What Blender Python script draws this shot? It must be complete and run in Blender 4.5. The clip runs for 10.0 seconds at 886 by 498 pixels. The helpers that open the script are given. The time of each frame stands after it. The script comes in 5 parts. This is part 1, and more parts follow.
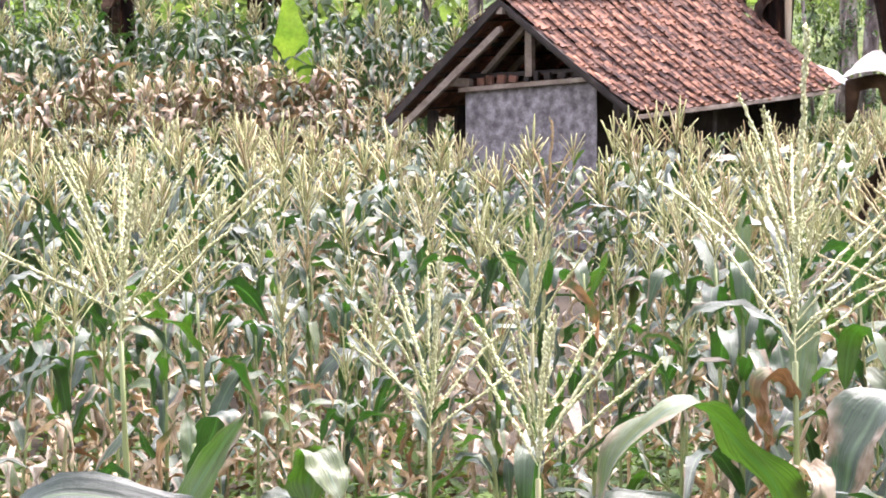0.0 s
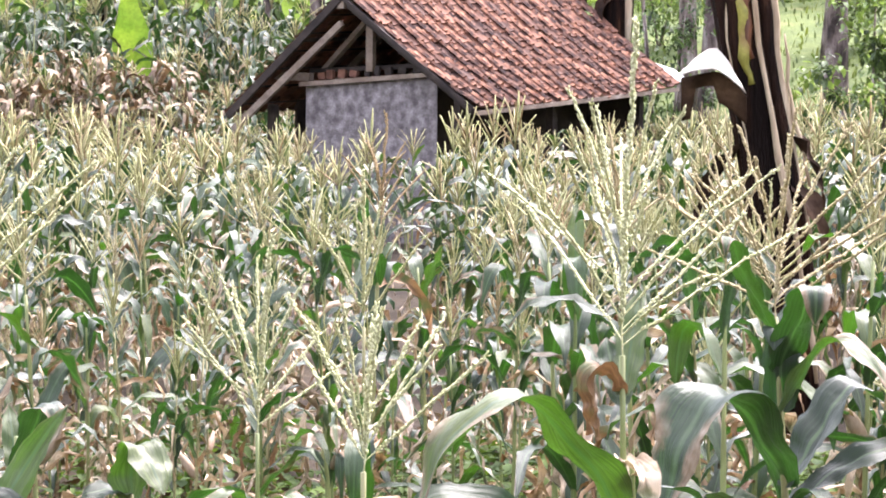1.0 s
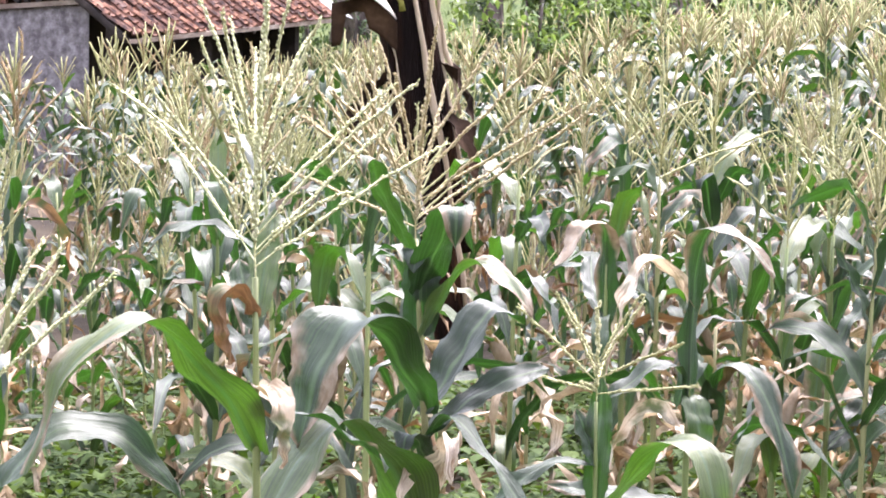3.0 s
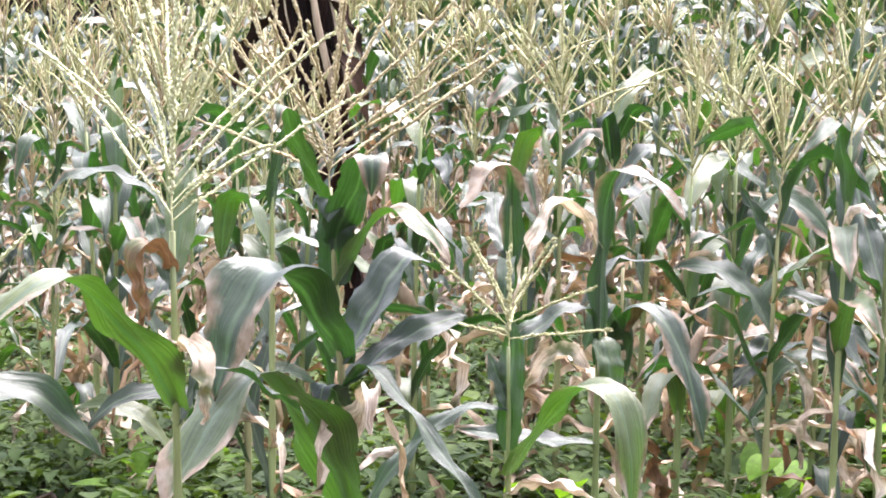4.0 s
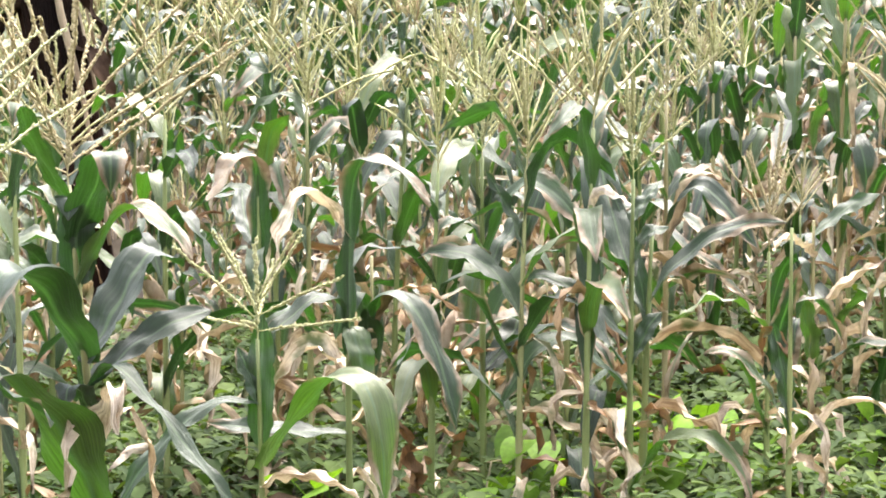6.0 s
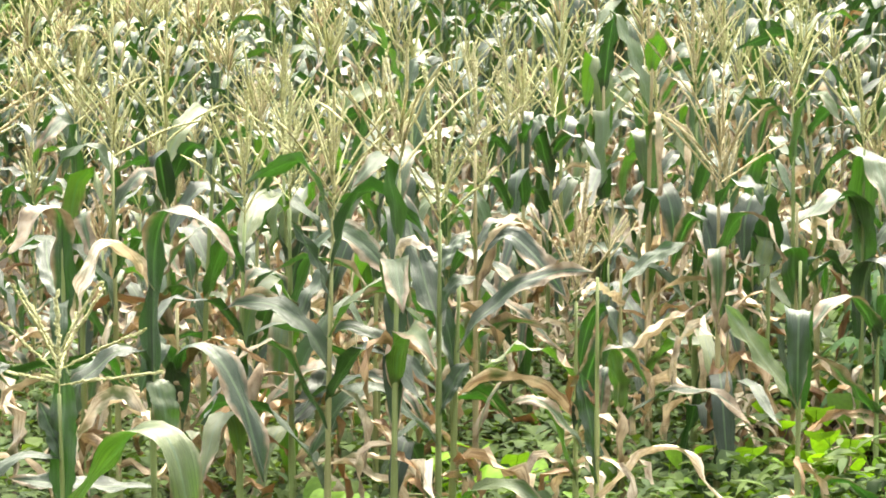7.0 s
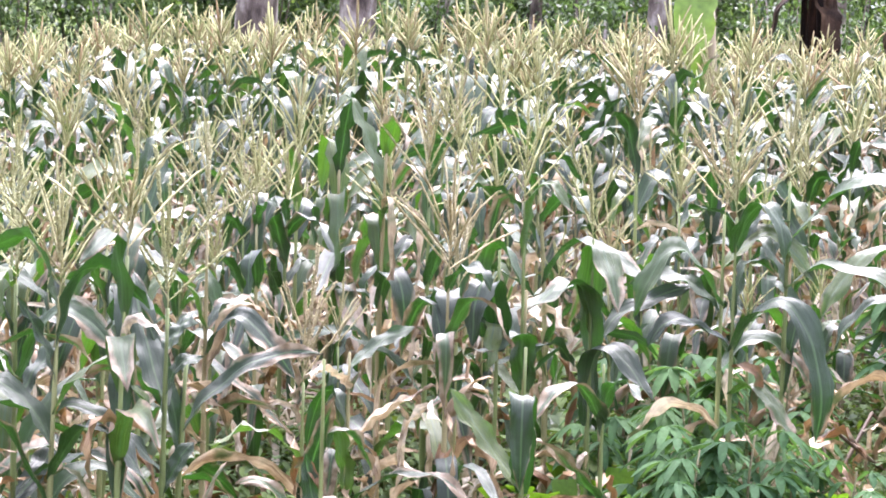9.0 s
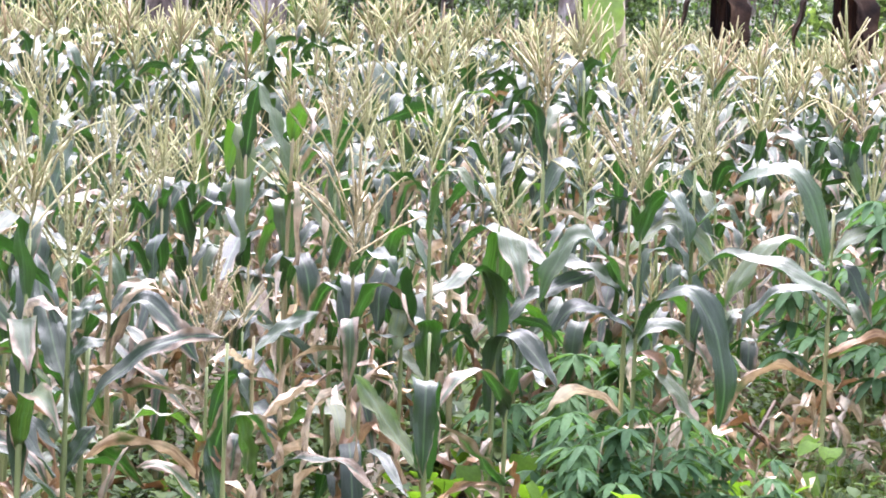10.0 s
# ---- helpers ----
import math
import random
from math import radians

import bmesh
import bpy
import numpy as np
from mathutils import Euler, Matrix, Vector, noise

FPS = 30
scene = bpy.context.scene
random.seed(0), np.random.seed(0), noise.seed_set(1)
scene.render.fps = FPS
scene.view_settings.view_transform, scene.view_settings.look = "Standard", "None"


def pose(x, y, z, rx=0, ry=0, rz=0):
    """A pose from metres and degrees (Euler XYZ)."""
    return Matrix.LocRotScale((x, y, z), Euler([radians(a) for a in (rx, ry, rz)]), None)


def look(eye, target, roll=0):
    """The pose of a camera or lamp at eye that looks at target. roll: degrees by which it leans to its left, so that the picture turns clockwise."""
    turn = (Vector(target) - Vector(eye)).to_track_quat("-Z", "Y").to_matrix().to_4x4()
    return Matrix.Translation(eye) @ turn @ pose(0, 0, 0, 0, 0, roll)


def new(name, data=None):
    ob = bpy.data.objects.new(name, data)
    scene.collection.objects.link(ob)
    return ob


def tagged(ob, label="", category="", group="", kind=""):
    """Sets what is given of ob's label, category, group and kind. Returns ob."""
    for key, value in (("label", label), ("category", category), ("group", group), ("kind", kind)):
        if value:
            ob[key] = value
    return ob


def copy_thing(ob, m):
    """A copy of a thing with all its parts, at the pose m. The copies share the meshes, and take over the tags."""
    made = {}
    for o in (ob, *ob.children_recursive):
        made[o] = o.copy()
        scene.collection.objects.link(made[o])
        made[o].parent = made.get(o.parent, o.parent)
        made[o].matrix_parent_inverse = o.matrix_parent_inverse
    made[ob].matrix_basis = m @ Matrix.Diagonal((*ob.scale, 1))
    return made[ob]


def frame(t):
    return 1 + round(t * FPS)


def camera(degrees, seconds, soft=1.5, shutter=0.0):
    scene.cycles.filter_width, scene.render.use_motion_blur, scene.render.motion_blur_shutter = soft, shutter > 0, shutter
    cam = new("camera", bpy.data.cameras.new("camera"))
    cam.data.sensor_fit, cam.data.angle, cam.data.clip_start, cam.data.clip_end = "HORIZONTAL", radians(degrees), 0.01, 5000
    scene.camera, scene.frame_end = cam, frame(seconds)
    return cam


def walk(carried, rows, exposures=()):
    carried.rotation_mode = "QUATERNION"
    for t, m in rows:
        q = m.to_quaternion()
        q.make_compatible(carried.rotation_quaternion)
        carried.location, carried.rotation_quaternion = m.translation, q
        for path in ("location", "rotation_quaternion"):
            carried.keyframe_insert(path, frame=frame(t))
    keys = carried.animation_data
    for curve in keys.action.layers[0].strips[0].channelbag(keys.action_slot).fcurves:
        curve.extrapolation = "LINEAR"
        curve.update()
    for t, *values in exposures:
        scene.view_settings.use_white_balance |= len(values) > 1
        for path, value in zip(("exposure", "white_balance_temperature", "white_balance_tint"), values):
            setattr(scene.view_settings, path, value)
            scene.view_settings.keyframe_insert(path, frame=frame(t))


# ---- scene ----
rnd = random.Random(7)

# camera and walk
cam = camera(20.0, 10.0, soft=1.9)
PATH = [
    (0, (-0.000, 0.000, 1.900), (-0.012, 19.940, 0.351), -0.39),
    (0.5, (0.016, 0.012, 1.892), (0.688, 19.937, 0.299), -0.07),
    (1, (0.030, 0.041, 1.888), (1.276, 19.940, 0.306), 0.34),
    (1.5, (0.051, 0.078, 1.876), (1.910, 19.922, 0.208), 0.76),
    (2, (0.069, 0.129, 1.864), (2.716, 19.876, 0.118), 1.08),
    (2.5, (0.093, 0.186, 1.847), (3.450, 19.809, -0.069), 1.19),
    (3, (0.105, 0.226, 1.842), (4.037, 19.726, -0.227), 1.19),
    (3.2, (0.093, 0.238, 1.847), (4.262, 19.677, -0.331), 1.07),
    (4.5, (0.013, 0.321, 1.881), (5.360, 19.387, -0.930), 0.44),
    (5, (0.011, 0.320, 1.883), (5.844, 19.221, -1.069), 0.18),
    (5.2, (0.023, 0.318, 1.883), (5.991, 19.173, -1.096), 0.06),
    (6.3, (0.089, 0.311, 1.883), (7.175, 18.829, -0.738), -0.45),
    (6.5, (0.101, 0.310, 1.883), (7.454, 18.729, -0.696), -0.48),
    (7, (0.120, 0.313, 1.885), (8.165, 18.474, -0.452), -0.18),
    (7.5, (0.132, 0.308, 1.884), (8.764, 18.217, -0.303), 0.12),
    (8, (0.134, 0.293, 1.878), (9.250, 17.977, -0.170), 0.74),
    (8.5, (0.140, 0.279, 1.881), (9.569, 17.808, -0.077), 1.22),
    (9, (0.151, 0.276, 1.880), (10.034, 17.585, 0.237), 1.70),
    (9.5, (0.158, 0.272, 1.874), (10.464, 17.340, 0.300), 1.97),
    (10, (0.166, 0.265, 1.871), (10.659, 17.205, 0.163), 2.32),
]
walk(cam, [(t, look(eye, target, roll)) for t, eye, target, roll in PATH],
     exposures=[(0, 2.60, 6400, 24), (3.2, 2.67, 6250, 25), (5.2, 2.67, 6300, 20), (6.5, 2.69, 7150, 9), (7.5, 2.73, 7400, 3), (8.2, 2.73, 6500, 17), (10, 2.72, 5950, 28)])

# light: bright overcast day
world = bpy.data.worlds.new("world")
scene.world = world
world.use_nodes = True
wn, wl = world.node_tree.nodes, world.node_tree.links
sky = wn.new("ShaderNodeTexSky")
sky.sky_type = "NISHITA"
sky.sun_disc = False
sky.sun_elevation = radians(58)
sky.sun_rotation = radians(35)
sky.dust_density = 4.0
sky.air_density = 1.0
soft_sky = wn.new("ShaderNodeMix")
soft_sky.data_type = "RGBA"
soft_sky.inputs[0].default_value = 0.8
wl.new(sky.outputs[0], soft_sky.inputs[6])
soft_sky.inputs[7].default_value = (10.3, 11.3, 13.1, 1)
wl.new(soft_sky.outputs[2], wn["Background"].inputs[0])
wn["Background"].inputs[1].default_value = 0.058
sun = new("sun", bpy.data.lights.new("sun", "SUN"))
sun.data.energy = 3.3
sun.data.angle = radians(38)
sun.data.color = (1.0, 0.97, 0.92)
sun.matrix_world = look((0, 0, 0), (-0.3, -0.42, -0.85))


# ---------------------------------------------------------------- materials
class Mat:
    """Small builder of node materials."""

    def __init__(self, name, rough=0.6, spec=0.5):
        self.m = bpy.data.materials.new(name)
        self.m.use_nodes = True
        self.n, self.l = self.m.node_tree.nodes, self.m.node_tree.links
        self.b = self.n["Principled BSDF"]
        self.b.inputs["Roughness"].default_value = rough
        self.b.inputs["Specular IOR Level"].default_value = spec

    def node(self, kind, **keys):
        nd = self.n.new(kind)
        for k, v in keys.items():
            if k in nd.inputs:
                nd.inputs[k].default_value = v
        return nd

    def noise(self, scale, detail=4.0, coord=None, stretch=None):
        nd = self.node("ShaderNodeTexNoise", Scale=scale, Detail=detail)
        if coord is None:
            coord = self.node("ShaderNodeTexCoord").outputs["Object"]
        if stretch:
            mp = self.node("ShaderNodeMapping")
            mp.inputs["Scale"].default_value = stretch
            self.l.new(coord, mp.inputs["Vector"])
            coord = mp.outputs[0]
        self.l.new(coord, nd.inputs["Vector"])
        return nd.outputs["Fac"]

    def ramp(self, fac, stops):
        nd = self.node("ShaderNodeValToRGB")
        while len(nd.color_ramp.elements) < len(stops):
            nd.color_ramp.elements.new(0.5)
        for e, (p, c) in zip(nd.color_ramp.elements, stops):
            e.position, e.color = p, (*c, 1)
        self.l.new(fac, nd.inputs[0])
        return nd.outputs[0]

    def grey(self, fac, a, b):
        nd = self.node("ShaderNodeMapRange")
        nd.inputs["From Min"].default_value, nd.inputs["From Max"].default_value = a, b
        self.l.new(fac, nd.inputs["Value"])
        return nd.outputs[0]

    def mix(self, fac, a, b, how="MIX"):
        nd = self.node("ShaderNodeMix")
        nd.data_type, nd.blend_type = "RGBA", how
        for sock, v in ((0, fac), (6, a), (7, b)):
            if isinstance(v, (int, float)):
                nd.inputs[sock].default_value = v
            elif isinstance(v, tuple):
                nd.inputs[sock].default_value = (*v, 1)
            else:
                self.l.new(v, nd.inputs[sock])
        return nd.outputs[2]

    def math(self, op, a, b=0.0):
        nd = self.node("ShaderNodeMath")
        nd.operation = op
        for k, v in enumerate((a, b)):
            if isinstance(v, (int, float)):
                nd.inputs[k].default_value = v
            else:
                self.l.new(v, nd.inputs[k])
        return nd.outputs[0]

    def colour(self, sock):
        self.l.new(sock, self.b.inputs["Base Color"])
        self.base = sock
        return self

    def bump(self, fac, strength=0.3, dist=0.01):
        nd = self.node("ShaderNodeBump", Strength=strength, Distance=dist)
        self.l.new(fac, nd.inputs["Height"])
        self.l.new(nd.outputs[0], self.b.inputs["Normal"])
        return self

    def thin(self, share, tint=(1.25, 1.3, 0.6), colour=None):
        """Light shines through, as through a leaf."""
        tr = self.node("ShaderNodeBsdfTranslucent")
        self.l.new(colour or self.mix(1.0, self.base, tint, "MULTIPLY"), tr.inputs["Color"])
        mx = self.node("ShaderNodeMixShader")
        mx.inputs[0].default_value = share
        self.l.new(self.b.outputs[0], mx.inputs[1])
        self.l.new(tr.outputs[0], mx.inputs[2])
        self.l.new(mx.outputs[0], self.n["Material Output"].inputs["Surface"])
        return self

    def each(self, island=False):
        if island:
            return self.node("ShaderNodeNewGeometry").outputs["Random Per Island"]
        return self.node("ShaderNodeObjectInfo").outputs["Random"]


def leaf_material(name, island, stops, dry_edge, rough=0.46, share=0.2, rib=(0.060, 0.090, 0.040), coat=0.18):
    """Blade of maize: veins along it, a pale midrib, scorched tip and margins."""
    k = Mat(name, rough, 0.52)
    k.b.inputs["Coat Weight"].default_value = coat
    k.b.inputs["Coat Roughness"].default_value = 0.42
    k.b.inputs["Coat IOR"].default_value = 1.52
    uv = k.node("ShaderNodeUVMap").outputs[0]
    sep = k.node("ShaderNodeSeparateXYZ")
    k.l.new(uv, sep.inputs[0])
    u, v = sep.outputs[0], sep.outputs[1]
    base = k.ramp(k.each(island), stops)
    mott = k.noise(9.0, 5.0)
    base = k.mix(k.grey(mott, 0.3, 0.75), base, k.mix(1.0, base, (0.62, 0.7, 0.6), "MULTIPLY"))
    veins = k.noise(1.0, 2.0, uv, (55.0, 1.6, 1.0))
    base = k.mix(k.grey(veins, 0.38, 0.62), k.mix(1.0, base, (0.58, 0.6, 0.56), "MULTIPLY"), k.mix(1.0, base, (1.5, 1.42, 1.4), "MULTIPLY"))
    crease = k.noise(1.0, 3.0, uv, (9.0, 1.3, 1.0))
    off = k.math("ABSOLUTE", k.math("SUBTRACT", u, 0.5))
    base = k.mix(k.grey(off, 0.055, 0.025), base, rib)
    # scorch: grows towards the tip and the margins, broken up by streaks along the blade
    streak = k.noise(1.0, 4.0, k.node("ShaderNodeTexCoord").outputs["Object"], (7.0, 7.0, 7.0))
    risk = k.math("ADD", k.math("MULTIPLY", v, 0.55), k.math("MULTIPLY", off, 0.75))
    risk = k.math("ADD", risk, k.math("MULTIPLY", streak, 0.95))
    risk = k.math("ADD", risk, k.math("MULTIPLY", k.math("FRACT", k.math("MULTIPLY", k.each(island), 7.3)), 0.3))
    edge = k.grey(risk, dry_edge, dry_edge + 0.14)
    tan = k.ramp(k.noise(23.0, 3.0), [(0.3, (0.085, 0.05, 0.022)), (0.5, (0.24, 0.17, 0.10)), (0.75, (0.40, 0.33, 0.25))])
    lit = k.mix(edge, k.mix(1.0, base, (1.0, 2.3, 0.5), "MULTIPLY"), k.mix(1.0, tan, (0.5, 0.5, 0.5), "MULTIPLY"))
    base = k.mix(edge, base, tan)
    k.colour(base)
    k.bump(k.math("ADD", k.math("ADD", k.math("MULTIPLY", veins, 0.5), k.math("MULTIPLY", crease, 1.2)), k.noise(26.0, 3.0)), 0.5, 0.009)
    k.l.new(k.b.inputs["Normal"].links[0].from_socket, k.b.inputs["Coat Normal"])
    k.l.new(k.grey(mott, 1.3, -0.2), k.b.inputs["Roughness"])
    rg = k.node("ShaderNodeMapRange")
    rg.inputs["To Min"].default_value, rg.inputs["To Max"].default_value = rough - 0.08, rough + 0.16
    k.l.new(mott, rg.inputs["Value"])
    k.l.new(rg.outputs[0], k.b.inputs["Roughness"])
    k.b.inputs["Sheen Weight"].default_value = 0.06
    k.b.inputs["Sheen Roughness"].default_value = 0.45
    k.b.inputs["Sheen Tint"].default_value = (0.82, 0.9, 1.0, 1)
    return k.thin(share, colour=lit).m


GREEN = [(0.0, (0.014, 0.026, 0.010)), (0.35, (0.022, 0.041, 0.014)), (0.7, (0.034, 0.060, 0.018)), (1.0, (0.085, 0.105, 0.024))]
DRY = [(0.0, (0.15, 0.075, 0.03)), (0.15, (0.30, 0.185, 0.095)), (0.35, (0.36, 0.27, 0.175)), (0.6, (0.44, 0.35, 0.25)), (0.9, (0.60, 0.52, 0.43))]


def dry_material(name, island, stops=DRY):
    """Dead maize blade: brown and bleached streaks along it, some grey-green left."""
    k = Mat(name, 0.6, 0.5)
    uv = k.node("ShaderNodeUVMap").outputs[0]
    tone = k.ramp(k.each(island), stops)
    streak = k.math("ADD", k.math("MULTIPLY", k.noise(1.0, 5.0, uv, (15.0, 3.5, 1.0)), 0.6), k.math("MULTIPLY", k.noise(18.0, 4.0), 0.4))
    c = k.mix(k.grey(streak, 0.40, 0.58), k.mix(1.0, tone, (0.55, 0.47, 0.40), "MULTIPLY"), k.mix(1.0, tone, (1.3, 1.3, 1.25), "MULTIPLY"))
    blotch = k.noise(11.0, 5.0)
    c = k.mix(k.grey(blotch, 0.58, 0.76), c, (0.085, 0.05, 0.028))
    c = k.mix(k.grey(blotch, 0.46, 0.32), c, (0.09, 0.115, 0.04))
    k.colour(c).bump(streak, 0.6, 0.006)
    return k.thin(0.12, (1.1, 1.0, 0.8)).m


LEAF = leaf_material("maize_leaf", False, GREEN, 1.42)
LEAF_WORN = leaf_material("maize_leaf_scorched", False, GREEN, 1.17)
LEAF_DRY = dry_material("maize_leaf_dry", False)
FAR_LEAF = leaf_material("maize_leaf_far", True, GREEN, 1.34, 0.52, 0.12, coat=0.12)
FAR_DRY = dry_material("maize_leaf_dry_far", True)
ROTTEN = dry_material("maize_leaf_rotten", True, [(0.0, (0.07, 0.045, 0.025)), (0.4, (0.16, 0.105, 0.06)), (0.8, (0.27, 0.195, 0.125)), (1.0, (0.42, 0.34, 0.25))])


def stem_material(name, island, stops, rough=0.5):
    k = Mat(name, rough)
    c = k.ramp(k.each(island), stops)
    n = k.noise(30.0, 3.0, None, (1, 1, 0.15))
    c = k.mix(k.grey(n, 0.35, 0.7), c, k.mix(1.0, c, (0.6, 0.55, 0.5), "MULTIPLY"))
    return k.colour(c).bump(n, 0.2, 0.003).m


def tassel_material(name, island, stops):
    k = Mat(name, 0.65, 0.3)
    c = k.ramp(k.each(island), stops)
    n = k.noise(120.0, 2.0)
    c = k.mix(k.grey(n, 0.35, 0.65), c, k.mix(1.0, c, (0.62, 0.66, 0.5), "MULTIPLY"))
    return k.colour(c).bump(n, 0.6, 0.004).thin(0.25, (1.1, 1.1, 0.8)).m


STALK_G = [(0.0, (0.156, 0.202, 0.064)), (0.6, (0.258, 0.294, 0.110)), (1.0, (0.331, 0.276, 0.138))]
TAS_G = [(0.0, (0.480, 0.456, 0.248)), (0.5, (0.544, 0.512, 0.304)), (0.8, (0.528, 0.456, 0.296)), (1.0, (0.432, 0.304, 0.184))]
STALK = stem_material("maize_stalk", False, STALK_G)
FAR_STALK = stem_material("maize_stalk_far", True, STALK_G)
TASSEL = tassel_material("maize_tassel", False, TAS_G)
TASSEL_PALE = tassel_material("maize_tassel_pale", False, [(0.0, (0.590, 0.574, 0.353)), (1.0, (0.623, 0.607, 0.394))])
TASSEL_TAN = tassel_material("maize_tassel_tan", False, [(0.0, (0.508, 0.410, 0.246)), (1.0, (0.541, 0.451, 0.295))])
FAR_TASSEL = tassel_material("maize_tassel_far", True, [(0.0, (0.42, 0.42, 0.20)), (0.55, (0.54, 0.49, 0.28)), (0.82, (0.50, 0.41, 0.25)), (1.0, (0.40, 0.26, 0.155))])


def plain(name, stops, scale, rough=0.8, bump=0.5, bdist=0.02, stretch=None, fine=None, each=None, thin=0.0, spec=0.4):
    k = Mat(name, rough, spec)
    n = k.noise(scale, 6.0, None, stretch)
    c = k.ramp(n, stops)
    f = k.noise(fine or scale * 7, 4.0, None, stretch)
    c = k.mix(k.grey(f, 0.3, 0.7), c, k.mix(1.0, c, (0.68, 0.66, 0.62), "MULTIPLY"))
    if each is not None:
        lo, hi = each[1]
        shade = k.ramp(k.each(each[0]), [(0.0, lo), (1.0, hi)])
        c = k.mix(1.0, c, shade, "MULTIPLY")
    k.colour(c).bump(f, bump, bdist)
    if thin:
        k.thin(thin)
    return k.m


BARK = plain("tree_bark", [(0.36, (0.035, 0.024, 0.02)), (0.46, (0.13, 0.095, 0.085)), (0.56, (0.22, 0.17, 0.155)), (0.66, (0.42, 0.36, 0.34))], 4.5, 0.9, 0.9, 0.05, (1, 1, 0.45), 22)
BANANA_STEM = plain("banana_stem_dead_sheaths", [(0.38, (0.006, 0.003, 0.002)), (0.56, (0.025, 0.011, 0.006)), (0.68, (0.09, 0.042, 0.022)), (0.8, (0.24, 0.15, 0.09))], 5.0, 0.85, 0.9, 0.03, (2.2, 2.2, 0.3), spec=0.1)
BANANA_PALE = plain("banana_dry_sheath_pale", [(0.3, (0.28, 0.19, 0.11)), (0.6, (0.48, 0.38, 0.26)), (0.8, (0.62, 0.54, 0.42))], 6.0, 0.7, 0.5, 0.01, (2, 2, 0.2))
BANANA_GREEN = plain("banana_leaf", [(0.3, (0.10, 0.19, 0.03)), (0.6, (0.19, 0.30, 0.05)), (0.8, (0.28, 0.38, 0.08))], 3.0, 0.45, 0.3, 0.01, None, None, None, 0.4)
BANANA_DRY = plain("banana_leaf_dry", [(0.3, (0.012, 0.007, 0.005)), (0.55, (0.045, 0.025, 0.015)), (0.8, (0.12, 0.07, 0.04))], 5.0, 0.75, 0.6, 0.01, spec=0.1)
BANANA_WHITE = plain("banana_leaf_bleached", [(0.3, (0.5, 0.42, 0.34)), (0.6, (0.7, 0.64, 0.56)), (0.8, (0.78, 0.74, 0.68))], 5.0, 0.5, 0.4, 0.01)
BANANA_RUST = plain("banana_sheath_rust", [(0.3, (0.06, 0.025, 0.012)), (0.55, (0.20, 0.075, 0.03)), (0.8, (0.35, 0.16, 0.05))], 7.0, 0.6, 0.5, 0.01, (2, 2, 0.3))
YELLOWED = plain("banana_sheath_yellow_green", [(0.3, (0.14, 0.13, 0.02)), (0.55, (0.26, 0.24, 0.04)), (0.8, (0.2, 0.1, 0.03))], 5.0, 0.5, 0.4, 0.01)
BUSH = plain("bush_leaf", [(0.3, (0.09, 0.13, 0.055)), (0.6, (0.15, 0.21, 0.09)), (0.8, (0.25, 0.30, 0.14))], 1.62, 0.5, 0.2, 0.01, None, None, (True, ((0.18, 0.22, 0.2), (1.8, 1.85, 1.6))), 0.45)
# bush leaf at about half brightness: shade under the trees put into the colour
DARK_SHADED_BUSH = plain("bush_leaf_dark_shaded", [(0.3, (0.045, 0.075, 0.035)), (0.6, (0.075, 0.12, 0.055)), (0.8, (0.13, 0.17, 0.08))], 1.62, 0.5, 0.2, 0.01, None, None, (True, ((0.18, 0.22, 0.2), (1.8, 1.85, 1.6))), 0.45)
WEED = plain("weed_leaf", [(0.3, (0.050, 0.088, 0.026)), (0.6, (0.085, 0.135, 0.036)), (0.8, (0.15, 0.20, 0.055))], 2.5, 0.75, 0.2, 0.01, None, None, (True, ((0.4, 0.5, 0.5), (1.25, 1.2, 0.95))), 0.3, 0.2)
VINE = plain("vine_leaf_yellow_green", [(0.3, (0.115, 0.20, 0.022)), (0.6, (0.165, 0.265, 0.028)), (0.8, (0.23, 0.31, 0.04))], 8.0, 0.6, 0.2, 0.01, None, None, (False, ((0.5, 0.6, 0.7), (1.25, 1.5, 0.9))), 0.45, 0.22)
CASSAVA = plain("cassava_leaf", [(0.3, (0.058, 0.128, 0.056)), (0.6, (0.088, 0.175, 0.074)), (0.8, (0.13, 0.225, 0.095))], 6.0, 0.75, 0.3, 0.01, None, None, (False, ((0.75, 0.8, 0.8), (1.25, 1.2, 1.1))), 0.35, 0.18)
CASSAVA_STEM = plain("cassava_stem", [(0.3, (0.16, 0.13, 0.07)), (0.7, (0.28, 0.25, 0.13))], 14.0, 0.6, 0.3, 0.01)
GRASS = plain("grass", [(0.3, (0.09, 0.125, 0.04)), (0.6, (0.14, 0.18, 0.06)), (0.8, (0.23, 0.225, 0.10))], 0.7, 0.6, 0.2, 0.01, None, None, (True, ((0.7, 0.75, 0.7), (1.3, 1.2, 1.0))), 0.3)
HUSK = plain("dry_husk", [(0.3, (0.255, 0.165, 0.105)), (0.55, (0.390, 0.285, 0.210)), (0.8, (0.495, 0.420, 0.345))], 14.0, 0.65, 0.5, 0.006, (1, 1, 0.3), None, (False, ((0.7, 0.72, 0.6), (1.15, 1.1, 1.05))), 0.12)
LITTER = plain("dry_litter", [(0.3, (0.075, 0.045, 0.025)), (0.6, (0.15, 0.10, 0.06)), (0.8, (0.27, 0.21, 0.15))], 5.0, 0.7, 0.3, 0.01, None, None, (True, ((0.55, 0.5, 0.45), (1.2, 1.2, 1.2))), 0.2)
